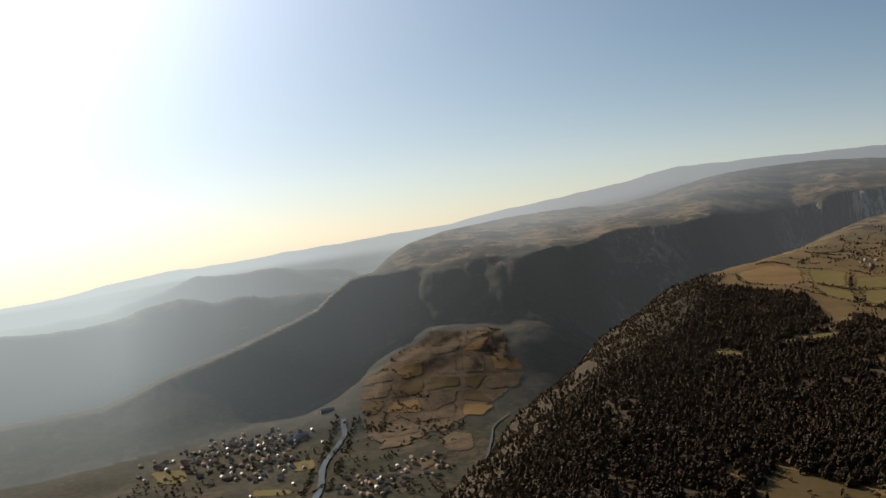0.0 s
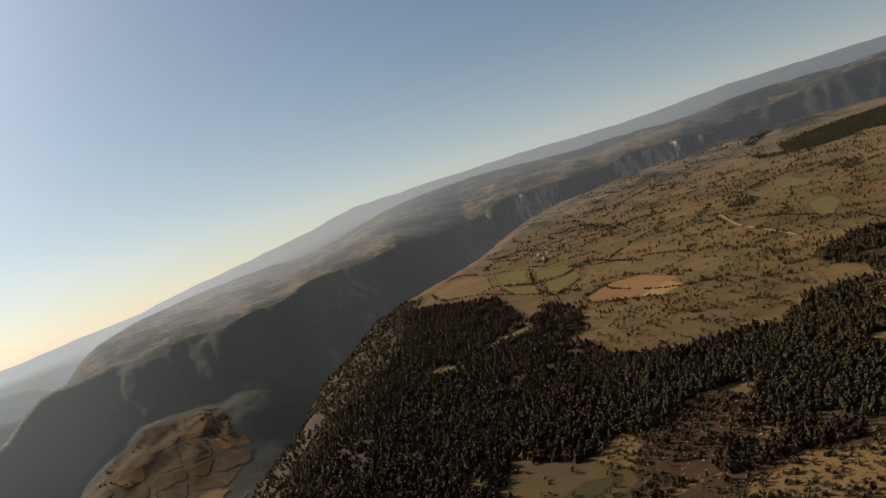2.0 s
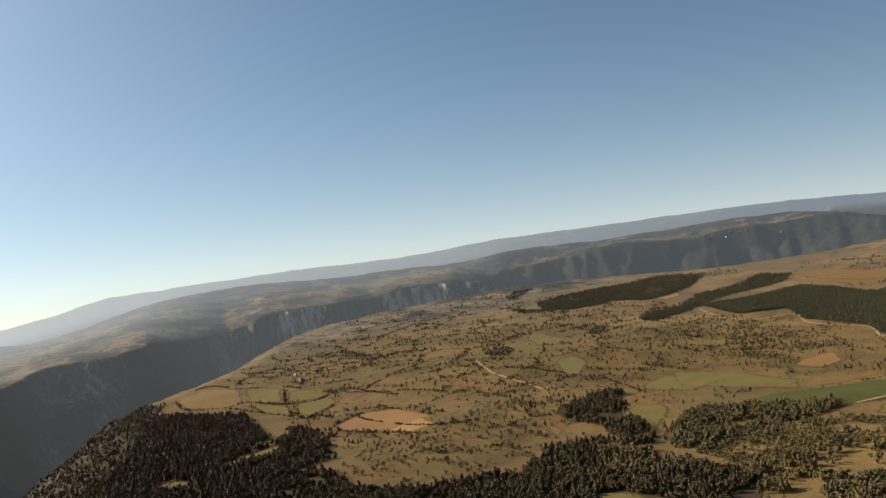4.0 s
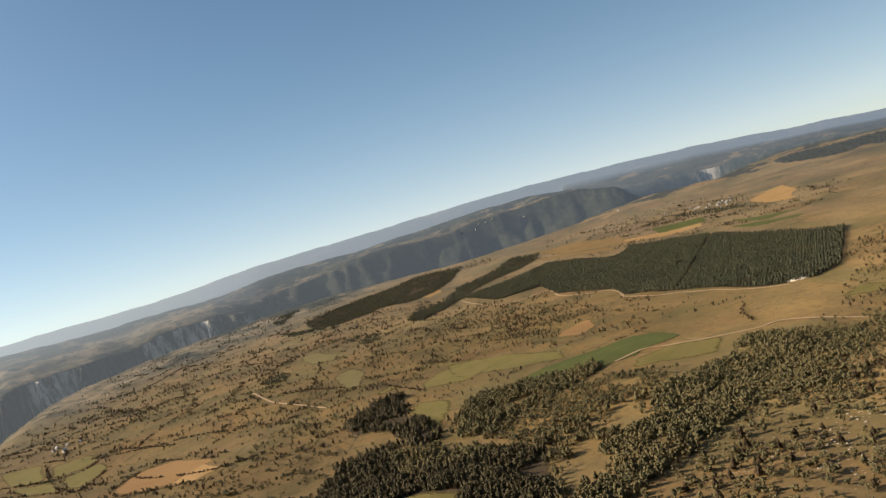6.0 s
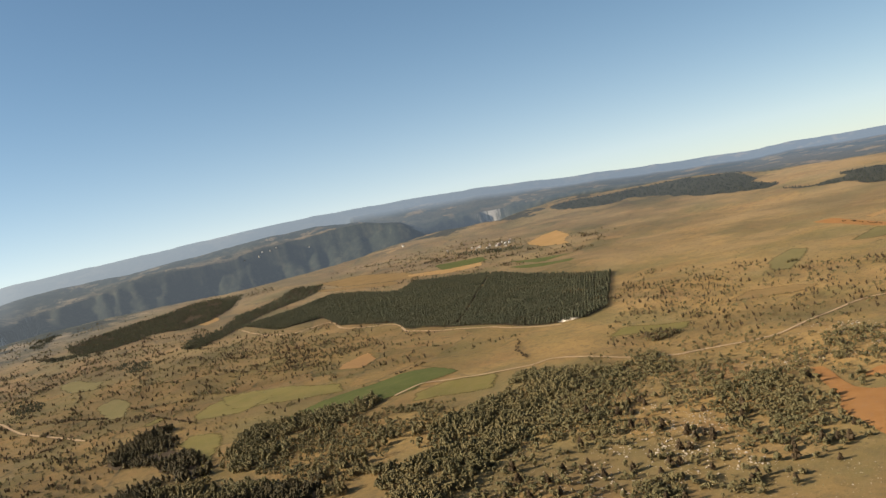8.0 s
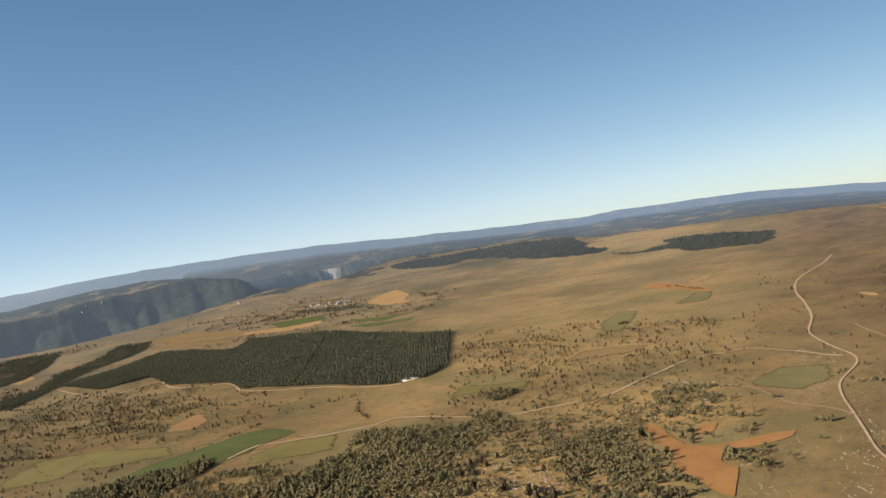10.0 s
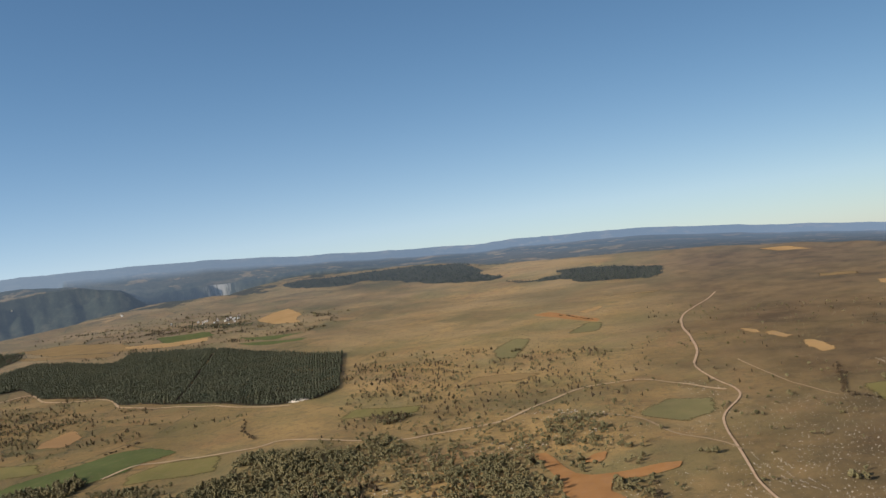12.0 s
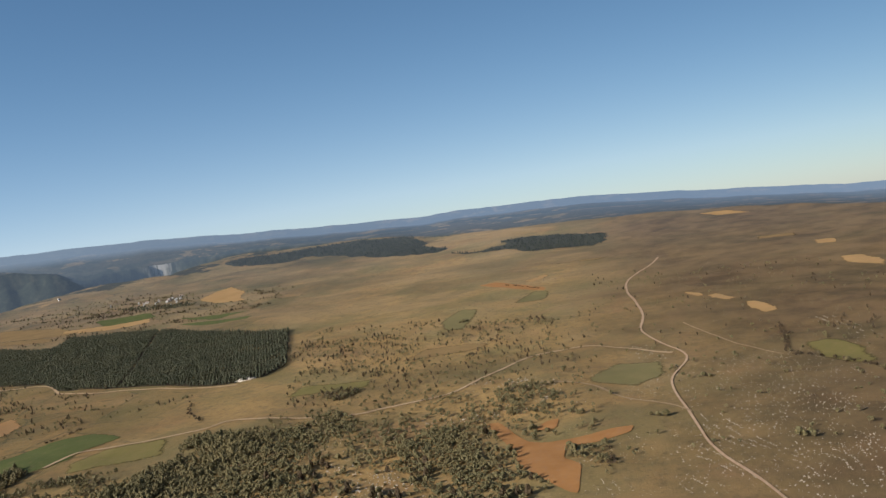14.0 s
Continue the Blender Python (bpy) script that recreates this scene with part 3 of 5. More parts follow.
    craggy = np.clip(cliffs + 0.55 * smooth(1 - np.abs(az + 10.5) / 3.5) + 0.5 * small_cliff, 0, 1)
    turn = smooth((az + 2) / 11)
    # tuned depth for the painted haze, not a true distance
    reach = 1.15 * r + np.clip(r - rim_r, 0, 2000) * 6.5 * (1 - turn) + np.clip(r - 2600, 0, 2000) * 1.2 * turn + 5000 * smooth((r - sky_r + 230) / 120)
    reach = np.where(at_plain, 1.15 * r + 3.0 * (r - end_r) + 1100 + 5000 * smooth((r - sky_r + 230) / 120), reach)
    return land, wooded, craggy, reach


def land_form(x, y):
    """The land at a place: an upland at about 0, rising to the horizon, cut by a gorge; with its woods, crags and reach."""
    r = np.hypot(x, y)
    az = np.degrees(np.arctan2(-x, y))
    q = np.minimum(r, 4850)
    true_r = np.where(q < R0, q, R0 - (RM - R0) * np.log(np.maximum(1 - (q - R0) / (RM - R0), 0.02)))
    top = 300 - q * 300 / true_r
    top = top + 6 * fbm(x, y, 420, 4, 3) + 4 * fbm(x, y, 130, 3, 5) + smooth((q - 2900) / 1200) * 9 * fbm(x, y, 600, 5, 9)
    jag = 75 * fbm(x, y, 330, 4, 21, 0.6) + 34 * fbm(x, y, 85, 3, 25)
    dn = np.where(inside(x, y, NEAR_LAND), -1, 1) * away(x, y, NEAR_RIM, False)
    near = 1 - np.clip((dn + 20 + 0.6 * jag) / 375, 0, 1) ** 2.2
    floor = FLOOR + 14 * fbm(x, y, 300, 4, 31) + (160 + 35 * fbm(x, y, 190, 4, 35)) * smooth((y - 2080) / 620) * np.exp(-((x + 140 - 0.22 * np.clip(y - 2080, 0, 600)) / 330) ** 4)
    end_r = np.interp(az, *(np.array(v, float)[::-1] for v in list(zip(*DRY_END))[:2]))
    upland = floor + (top - floor) * near - np.clip(r - end_r, 0, 900) * 0.35
    land, wooded, craggy, reach = far_country(x, y, r, az, floor)
    far_off = np.where(r > 1900, land, -900)
    return np.maximum(upland, far_off), np.where(far_off > upland, wooded, 0.85 * smooth((y - 1950) / 90) * smooth((0.3 - near) / 0.2)), np.where(far_off > upland, craggy, 0.0), np.where(far_off > upland, reach, 0.97 * r + 450 * smooth((y - 1980) / 300) * smooth((0.3 - near) / 0.2))


def height(x, y):
    return land_form(x, y)[0]


def tri_mesh(name, verts, tris, mat, smooth_faces=False):
    me = bpy.data.meshes.new(name)
    verts, tris = np.asarray(verts, np.float32), np.asarray(tris, np.int32)
    k = tris.shape[1]
    me.vertices.add(len(verts))
    me.vertices.foreach_set("co", verts.ravel())
    me.loops.add(tris.size)
    me.loops.foreach_set("vertex_index", tris.ravel())
    me.polygons.add(len(tris))
    me.polygons.foreach_set("loop_start", np.arange(0, tris.size, k, dtype=np.int32))
    me.polygons.foreach_set("loop_total", np.full(len(tris), k, np.int32))
    me.polygons.foreach_set("use_smooth", np.full(len(tris), smooth_faces))
    me.update(calc_edges=True)
    me.materials.append(mat)
    return me


AZ = np.concatenate([np.arange(-116, 36.01, 0.2), np.arange(40, 244, 4.0)])
RAD = np.concatenate([[1, 100, 200, 300], 360 * 1.0078 ** np.arange(247), np.arange(2455, 4846, 13.0)])
RAD = np.append(RAD[RAD < 4845], 4850.0)
CUT = int(np.argmax(RAD > 2000))
ga, gr = np.meshgrid(np.radians(AZ), RAD)
GX, GY = -np.sin(ga) * gr, np.cos(ga) * gr
GZ, WOODED, CRAGGY, REACH = land_form(GX, GY)


def land_z(x, y):
    """Height of the ground's mesh at places."""
    x, y = np.asarray(x, float), np.asarray(y, float)
    az = (np.degrees(np.arctan2(-x, y)) + 116) % 360 - 116
    r = np.clip(np.hypot(x, y), 1, 4849)
    i = np.clip(np.searchsorted(RAD, r) - 1, 0, len(RAD) - 2)
    j = np.clip(np.searchsorted(AZ, az) - 1, 0, len(AZ) - 2)
    u, v = (r - RAD[i]) / (RAD[i + 1] - RAD[i]), (az - AZ[j]) / (AZ[j + 1] - AZ[j])
    return (GZ[i, j] * (1 - v) + GZ[i, j + 1] * v) * (1 - u) + (GZ[i + 1, j] * (1 - v) + GZ[i + 1, j + 1] * v) * u


def sheet(name, i0, i1, mat):
    n = len(AZ)
    v = np.stack([GX[i0:i1], GY[i0:i1], GZ[i0:i1]], -1).reshape(-1, 3)
    i, j = np.meshgrid(np.arange(i1 - i0 - 1), np.arange(n), indexing="ij")
    a, b = (i * n + j).ravel(), (i * n + (j + 1) % n).ravel()
    me = tri_mesh(name, v, np.stack([a, a + n, b + n, b], -1), mat, True)
    for field, values in (("wooded", WOODED), ("craggy", CRAGGY), ("reach", REACH)):
        me.attributes.new(field, "FLOAT", "POINT").data.foreach_set("value", values[i0:i1].astype(np.float32).ravel())
    return new(name, me)


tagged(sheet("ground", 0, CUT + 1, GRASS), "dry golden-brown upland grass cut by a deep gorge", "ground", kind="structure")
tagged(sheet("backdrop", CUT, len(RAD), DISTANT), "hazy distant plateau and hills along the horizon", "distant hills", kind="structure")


# ---- fields, bare soil and tracks ----
def drape(name, poly, mat, label, category, lift=0.6, wobble=3.0, group="fields", cells=26):
    """A field that lies on the land, with a slightly uneven edge."""
    poly = [(a * (1 - k) + c * k, b * (1 - k) + d * k) for (a, b), (c, d) in zip(poly, poly[1:] + poly[:1]) for k in (0.12, 0.88)]
    edge = []
    for (ax, ay), (bx, by) in zip(poly, poly[1:] + poly[:1]):
        k = max(1, int(math.hypot(bx - ax, by - ay) / 9))
        for i in range(k):
            edge.append((ax + (bx - ax) * i / k, ay + (by - ay) * i / k))
    e = np.array(edge, float)
    e = e + wobble * np.stack([fbm(e[:, 0], e[:, 1], 35, 3, 51, 0.7), fbm(e[:, 0], e[:, 1], 35, 3, 61, 0.7)], -1)
    lo, hi = e.min(0), e.max(0)
    step = max(7.0, float((hi - lo).max()) / cells)
    gx, gy = np.meshgrid(np.arange(lo[0], hi[0], step), np.arange(lo[1], hi[1], step))
    gx, gy = gx.ravel() + 0.11, gy.ravel() + 0.13
    outline = [tuple(p) for p in e]
    keep = inside(gx, gy, outline) & (away(gx, gy, outline) > step * 0.45)
    pts = [Vector(p) for p in outline] + [Vector(p) for p in zip(gx[keep], gy[keep])]
    vv, _, ff, *_ = delaunay_2d_cdt(pts, [], [list(range(len(outline)))], 1, 1e-4)
    xy = np.array([tuple(p) for p in vv])
    z = land_z(xy[:, 0], xy[:, 1]) + lift
    me = tri_mesh(name, np.column_stack([xy, z]), np.array([f for f in ff if len(f) == 3]), mat, True)
    reach = np.clip(away(xy[:, 0], xy[:, 1], outline) / 22.0, 0, 1)
    me.attributes.new("edge", "FLOAT", "POINT").data.foreach_set("value", reach.astype(np.float32))
    if mat is FAR_WOOD:
        me.attributes.new("reach", "FLOAT", "POINT").data.foreach_set("value", land_form(xy[:, 0], xy[:, 1])[3].astype(np.float32))
    ob = new(name, me)
    return tagged(ob, label, category, group, "structure")


def curve_through(line, step):
    """Points along a smooth line."""
    p = [np.array(q, float) for q in line]
    p = [2 * p[0] - p[1]] + p + [2 * p[-1] - p[-2]]
    res = []
    for a, b, c, d in zip(p, p[1:], p[2:], p[3:]):
        k = max(2, int(np.linalg.norm(c - b) / step))
        for i in range(k):
            t = i / k
            res.append(0.5 * (2 * b + (c - a) * t + (2 * a - 5 * b + 4 * c - d) * t * t + (3 * b - a - 3 * c + d) * t ** 3))
    return np.array(res + [p[-2]])


def ribbon(name, line, width, mat, label, category, lift=0.9, flare=0.0):
    """A road or river that follows the land."""
    c = curve_through(line, 9)
    d = np.gradient(c, axis=0)
    d /= np.linalg.norm(d, axis=1)[:, None]
    side_way = np.stack([-d[:, 1], d[:, 0]], -1)
    w = width * (1 + 0.22 * fbm(c[:, 0], c[:, 1], 40, 3, 71) + flare * smooth((c[:, 0] - 1350) / 500))[:, None]
    rows = [c + side_way * w * k for k in (-0.5, 0.0, 0.5)]
    v = np.concatenate([np.column_stack([q, land_z(q[:, 0], q[:, 1]) + lift]) for q in rows])
    n, i = len(c), np.arange(len(c) - 1)
    f = np.concatenate([np.stack([i + k * n, i + 1 + k * n, i + 1 + (k + 1) * n, i + (k + 1) * n], -1) for k in (0, 1)])
    me = tri_mesh(name, v, f[:, ::-1], mat, True)
    me.attributes.new("edge", "FLOAT", "POINT").data.foreach_set("value", np.repeat([0.0, 1.0, 0.0], n).astype(np.float32))
    return tagged(new(name, me), label, category, kind="structure")


G = [
    ("crop_field", GREEN, "bright green young crop beside a farm track", [(1057, 925), (1122, 922), (1203, 884), (1294, 832), (1310, 789), (1262, 719), (1210, 749), (1162, 758), (1114, 790), (1085, 845), (1057, 888)]),
    ("pasture", OLIVE, "thin olive pasture with a worn brown middle", [(1154, 746), (1203, 719), (1234, 642), (1143, 610), (1120, 651), (1100, 733)]),
    ("pasture", OLIVE, "olive pasture tucked behind a pine wood", [(973, 1063), (1021, 1074), (1025, 1013), (977, 963), (891, 909), (823, 850), (830, 880), (929, 983)]),
    ("crop_field", OLIVE, "pale green meadow among scattered bushes", [(1138, 1189), (1227, 1219), (1298, 1174), (1231, 1068), (1127, 1052), (1096, 1135)]),
    ("crop_field", OLIVE, "small green meadow with a hedge", [(1093, 1257), (1171, 1288), (1146, 1244), (1074, 1222)]),
    ("crop_field", OLIVE, "long pale green meadow below bushes", [(1261, 1236), (1293, 1151), (1261, 952), (1200, 900), (1160, 987), (1156, 1118)]),
    ("clearing", BROWN, "brown grass clearing at the edge of a wood", [(250, 818), (278, 808), (308, 758), (326, 696), (308, 668), (245, 636), (218, 616), (180, 696), (182, 726), (212, 760)]),
    ("tilled_field", TILLED, "tilled brown field between hedges", [(673, 1454), (753, 1509), (807, 1478), (800, 1332), (688, 1310), (654, 1403)]),
    ("tilled_field", STRAW, "orange stubble field", [(689, 1313), (780, 1345), (762, 1263), (699, 1248)]),
    ("pasture", OLIVE, "walled pasture by the farm", [(738, 2078), (808, 2006), (712, 1776), (684, 1900)]),
    ("pasture", OLIVE, "pale walled pasture by the farm", [(781, 1922), (860, 1888), (831, 1792), (778, 1758), (721, 1782)]),
    ("pasture", OLIVE, "greenish walled pasture by the farm", [(724, 1749), (815, 1754), (783, 1662), (684, 1594), (686, 1659)]),
    ("pasture", TAWNY, "tawny walled pasture at the rim", [(582, 2092), (698, 2203), (731, 2078), (681, 1908), (629, 1888), (565, 1954)]),
    ("pasture", OLIVE, "narrow green pasture by the farm", [(673, 1870), (715, 1743), (672, 1632), (648, 1744)]),
    ("stubble_field", STRAW, "orange stubble field beside the village", [(2938, 1291), (3117, 1290), (3204, 1258), (3114, 1209), (3027, 1144), (2944, 1136), (2808, 1073), (2830, 1161)]),
    ("crop_field", GREEN, "green field beside the village", [(2749, 1559), (2804, 1391), (2696, 1317), (2615, 1457)]),
    ("crop_field", GREEN, "green field below the village", [(2631, 1232), (2597, 1037), (2608, 977), (2502, 1066)]),
    ("stubble_field", TAWNY, "long tawny field behind the plantation", [(2681, 2033), (2774, 1905), (2720, 1665), (2545, 1482), (2502, 1623), (2562, 1835)]),
    ("stubble_field", STRAW, "straw-coloured field between two woods", [(2165, 2125), (2330, 2190), (2226, 2069), (2127, 2048)]),
    ("tilled_field", TILLED, "reddish tilled field among bushes", [(1444, 1077), (1517, 1061), (1462, 1001), (1367, 977), (1374, 1041)]),
    ("crop_field", MEADOW, "green hollow with one dark bush", [(1917, 348), (2068, 318), (2027, 263), (1811, 279), (1807, 322)]),
    ("crop_field", MEADOW, "green field inside a bend of the road", [(1241, 72), (1344, 28), (1323, -42), (1234, -38), (1192, 10)]),
    ("crop_field", OLIVE, "thin green strip with bushes", [(1387, 525), (1457, 518), (1450, 441), (1455, 393), (1389, 391), (1384, 477)]),
    ("pasture", TAWNY, "orange-tinted swath of dry grass", [(1553, 373), (1644, 341), (1642, 270), (1600, 208), (1571, 247), (1560, 317)]),
    ("pasture", OLIVE, "dull olive slope below a hedge", [(1303, -219), (1306, -266), (1245, -286), (1151, -278), (1154, -249), (1207, -220)]),
    ("stubble_field", STRAW, "narrow orange stubble field", [(1921, -142), (1835, -184), (1782, -175), (1843, -153)]),
    ("stubble_field", STRAW, "small orange stubble field", [(1802, -178), (1819, -207), (1719, -224), (1684, -202)]),
    ("stubble_field", STRAW, "square orange stubble field", [(1651, -217), (1667, -242), (1571, -263), (1548, -229)]),
    ("stubble_field", STRAW, "wide pale stubble field", [(2075, -503), (2066, -558), (1947, -560), (1888, -539), (1988, -499)]),
    ("stubble_field", CLAY, "long reddish field with a dark hedge", [(2433, 304), (2445, 252), (2246, 119), (2209, 130)]),
    ("stubble_field", STRAW, "slanting straw-coloured field", [(2399, 182), (2507, 119), (2446, 113), (2345, 159)]),
    ("crop_field", MEADOW, "pale green hollow in dry grass", [(2043, 198), (2226, 157), (2199, 110), (2069, 117)]),
    ("stubble_field", STRAW, "thin yellow strip of stubble", [(2612, 1590), (2638, 1448), (2686, 1335), (2611, 1301), (2553, 1405), (2540, 1549)]),
    ("stubble_field", TAWNY, "pale strip behind the plantation", [(2559, 1992), (2550, 1827), (2514, 1652), (2506, 1550), (2422, 1514), (2458, 1765)]),
    ("crop_field", GREEN, "thin green strip near the village", [(2518, 1193), (2486, 1069), (2463, 937), (2398, 932), (2421, 1080)]),
    ("stubble_field", TAWNY, "tawny strip of far stubble", [(2670, -464), (2628, -565), (2557, -553), (2608, -458)]),
    ("stubble_field", STRAW, "small straw-coloured field far off", [(2420, -551), (2391, -602), (2314, -579), (2346, -537)]),
    ("stubble_field", STRAW, "thin straw strip below a far ridge", [(3401, -419), (3342, -524), (3211, -590), (3251, -470)]),
    ("stubble_field", TAWNY, "faint pale strip in dry grass", [(2693, 136), (2639, -7), (2649, -86), (2592, -5)]),
    ("bare_clay", CLAY, "freshly dug red clay with three arms", [(1099, 191), (1102, 174), (1010, 140), (998, 122), (1005, 75), (1019, 44), (1018, 26), (997, 31), (979, 64), (974, 97), (936, 101), (907, 84), (840, 89), (843, 97), (888, 124), (929, 148), (963, 148), (1004, 160)]),
    ("pasture", MEADOW, "greenish plot among upland bushes", [(1507, 1985), (1571, 1997), (1527, 1824), (1421, 1734), (1417, 1830)]),
    ("pasture", MEADOW, "greenish plot by a hedge", [(1250, 1555), (1332, 1582), (1290, 1478), (1174, 1380), (1157, 1417)]),
    ("bare_clay", CLAY, "small patch of red clay among bushes", [(1050, 132), (1079, 120), (1086, 104), (1048, 107)]),
]
for kind_name, mat, label, poly in G:
    drape(kind_name, poly, mat, label, kind_name.replace("_", " "), wobble=1.8 if kind_name == "bare_clay" else 4.0)
drape("pasture", [(279, 717), (312, 697), (302, 681), (246, 655), (229, 644), (212, 670), (229, 689)], HOLLOW, "damp green hollow in the clearing", "pasture", 1.0)

TERRACES = [(-330, 2250), (-300, 2450), (-240, 2540), (-110, 2600), (40, 2600), (60, 2480), (40, 2246), (-41, 2148), (-136, 2060), (-213, 1960), (-300, 2050)]
drape("terraces", TERRACES, TERRACE, "reddish-brown terraced land between dark hedges", "terraced fields", 1.0, 14.0, "fields", 70)
plots = np.random.default_rng(19)
corners = {(i, j): (-360 + 88 * i + 22 * (j % 2) + plots.normal(0, 15), 1950 + 82 * j + plots.normal(0, 13)) for i in range(6) for j in range(11)}
for i in range(5):
    for j in range(10):
        quad = [corners[i, j], corners[i + 1, j], corners[i + 1, j + 1], corners[i, j + 1]]
        mx, my = sum(p[0] for p in quad) / 4, sum(p[1] for p in quad) / 4
        kind = plots.integers(0, 5)
        if kind < 4 and inside(np.array([mx]), np.array([my]), TERRACES)[0]:
            quad = [(mx + 0.86 * (x - mx), my + 0.86 * (y - my)) for x, y in quad]
            drape("terraced_field", quad, (TERRACE, TERRACE, BROWN, TAWNY)[kind], ("brown terraced field", "mottled brown terraced field", "dark grassy terraced field", "tawny terraced field")[kind] + " above the river", "terraced field", 1.9, 5.0)
drape("tilled_field", [(-128, 1974), (-97, 2031), (-45, 1994), (-46, 1890), (-106, 1886)], TERRACE, "orange field by the gorge's river", "tilled field", 1.0)
drape("tilled_field", [(-171, 1842), (-131, 1877), (-117, 1829), (-156, 1785)], TERRACE, "small orange field on the valley floor", "tilled field", 1.0)
for poly in ([(-456, 1920), (-396, 1933), (-381, 1847), (-428, 1840)], [(-503, 1755), (-409, 1744), (-397, 1686), (-490, 1705)], [(-771, 1919), (-684, 1925), (-644, 1836), (-710, 1817)]):
    drape("pasture", poly, OLIVE, "dull green meadow on the valley floor", "pasture", 1.0)
ribbon("road", [(640, -90), (775, -70), (835, -57), (911, -42), (1009, -37), (1145, -35), (1216, -42), (1301, -72), (1358, -72), (1435, -54), (1546, -36), (1676, -52), (1845, -55), (2014, -53), (2187, -71), (2379, -142), (2516, -179)],
       3.0, GRAVEL, "winding pale gravel road across dry grassland", "road", flare=0.55)
ribbon("track", [(1353, -60), (1470, 37), (1477, 92), (1454, 149), (1351, 208), (1276, 254), (1246, 336), (1228, 396), (1274, 556), (1248, 601), (1212, 697), (1197, 756), (1140, 775)], 5.5, EARTH, "worn earth farm track", "track")
ribbon("track", [(1042, -39), (1087, -18), (1149, 28), (1228, 65), (1266, 124)], 4.5, FAINT, "worn earth side track", "track")
ribbon("track", [(1560, -105), (1481, -122), (1345, -152), (1255, -188)], 3.2, FAINT, "faint earth track through dry grass", "track")
ribbon("track", [(1207, 1793), (1120, 1606), (1076, 1451), (1036, 1324)], 5.5, EARTH, "straight earth track over the upland", "track")
ribbon("track", [(1981, 1781), (1843, 1532), (1932, 1444), (1828, 1323), (1796, 1163), (1700, 1064), (1637, 910), (1548, 656)], 5.5, EARTH, "earth track along the plantation's edge", "track")
ribbon("river", [(-372, 2196), (-366, 2150), (-356, 2083), (-364, 1966), (-368, 1851), (-350, 1666), (-380, 1400), (-520, 900)], 13, WATER, "pale river on the valley floor", "river", 2.5)
ribbon("river", [(35, 2120), (0, 2040), (-8, 1954), (-24, 1803), (-53, 1618), (-200, 1350), (-390, 1250)], 4.5, WATER, "narrow river in the gorge", "river", 2.5)


# ---- trees ----
def clump(rng, c, s):
    """A small uneven lump of leaves."""
    v = np.array([(1, 0, 0), (-1, 0, 0), (0, 1, 0), (0, -1, 0), (0, 0, 1), (0, 0, -1)], float)
    v = v * rng.uniform(0.65, 1.3, (6, 1)) + rng.uniform(-0.25, 0.25, (6, 3))
    a = rng.uniform(0, 6.3)
    turn = np.array([[math.cos(a), -math.sin(a), 0], [math.sin(a), math.cos(a), 0], [0, 0, 1]])
    v = (v * s) @ turn.T + c
    f = np.array([(0, 2, 4), (2, 1, 4), (1, 3, 4), (3, 0, 4), (2, 0, 5), (1, 2, 5), (3, 1, 5), (0, 3, 5)])
    return v, f


def join(pieces):
    vs, fs, n = [], [], 0
    for v, f in pieces:
        vs.append(v)
        fs.append(f + n)
        n += len(v)
    return np.concatenate(vs), np.concatenate(fs)


def stem(h, r, bend, sides=5):
    """A tapered trunk."""
    a = np.arange(sides) * 2 * math.pi / sides
    ring = np.stack([np.cos(a), np.sin(a), 0 * a], -1)
    v = np.concatenate([ring * r, ring * r * 0.75 + (bend * 0.3, 0, h * 0.4), ring * r * 0.2 + (bend, 0, h)])
    f = []
    for k in (0, sides):
        for i in range(sides):
            j = (i + 1) % sides
            f += [(k + i, k + j, k + sides + j), (k + i, k + sides + j, k + sides + i)]
    return v, np.array(f)


def crown_pine(rng, clumps, h=8.5, w=2.5):
    res = []
    for i in range(clumps):
        t = (i + 0.5) / clumps
        z = h * (0.22 + 0.72 * t)
        reach = w * (1.0 - t) ** 0.6 * rng.uniform(0.4, 0.8)
        a = i * 2.4 + rng.uniform(-0.5, 0.5)
        s = w * (0.60 - 0.26 * t)
        res.append(clump(rng, (reach * math.cos(a), reach * math.sin(a), z), (s, s, s * rng.uniform(0.9, 1.35))))
    res.append(clump(rng, (0, 0, h * 0.5), (w * 0.5, w * 0.5, h * 0.38)))
    return join(res)


def crown_round(rng, clumps, h=6.0, w=2.9):
    res = []
    for i in range(clumps):
        d = rng.normal(size=3)
        d /= np.linalg.norm(d)
        s = w * rng.uniform(0.34, 0.55)
        c = (d[0] * w * 0.62, d[1] * w * 0.62, h * 0.58 + d[2] * h * 0.26)
        res.append(clump(rng, c, (s, s, s * 0.85)))
    return join(res)


rng = np.random.default_rng(4)
PINES = [crown_pine(rng, k, rng.uniform(6.5, 9), rng.uniform(2.5, 3.3)) for k in (6, 7, 5, 6, 8, 6)]
ROUNDS = [crown_round(rng, k, rng.uniform(4.0, 6.5), rng.uniform(2.6, 3.8)) for k in (9, 10, 8, 11)]
OAKS = [crown_round(rng, 7, rng.uniform(6.0, 8.0), rng.uniform(2.6, 3.3)) for _ in range(4)]
SMALL = [crown_round(rng, 4, rng.uniform(4.0, 6.0), rng.uniform(2.8, 3.8)) for _ in range(4)]
SPRUCES = [crown_pine(rng, 2, rng.uniform(8, 10), rng.uniform(2.7, 3.3)) for _ in range(5)]


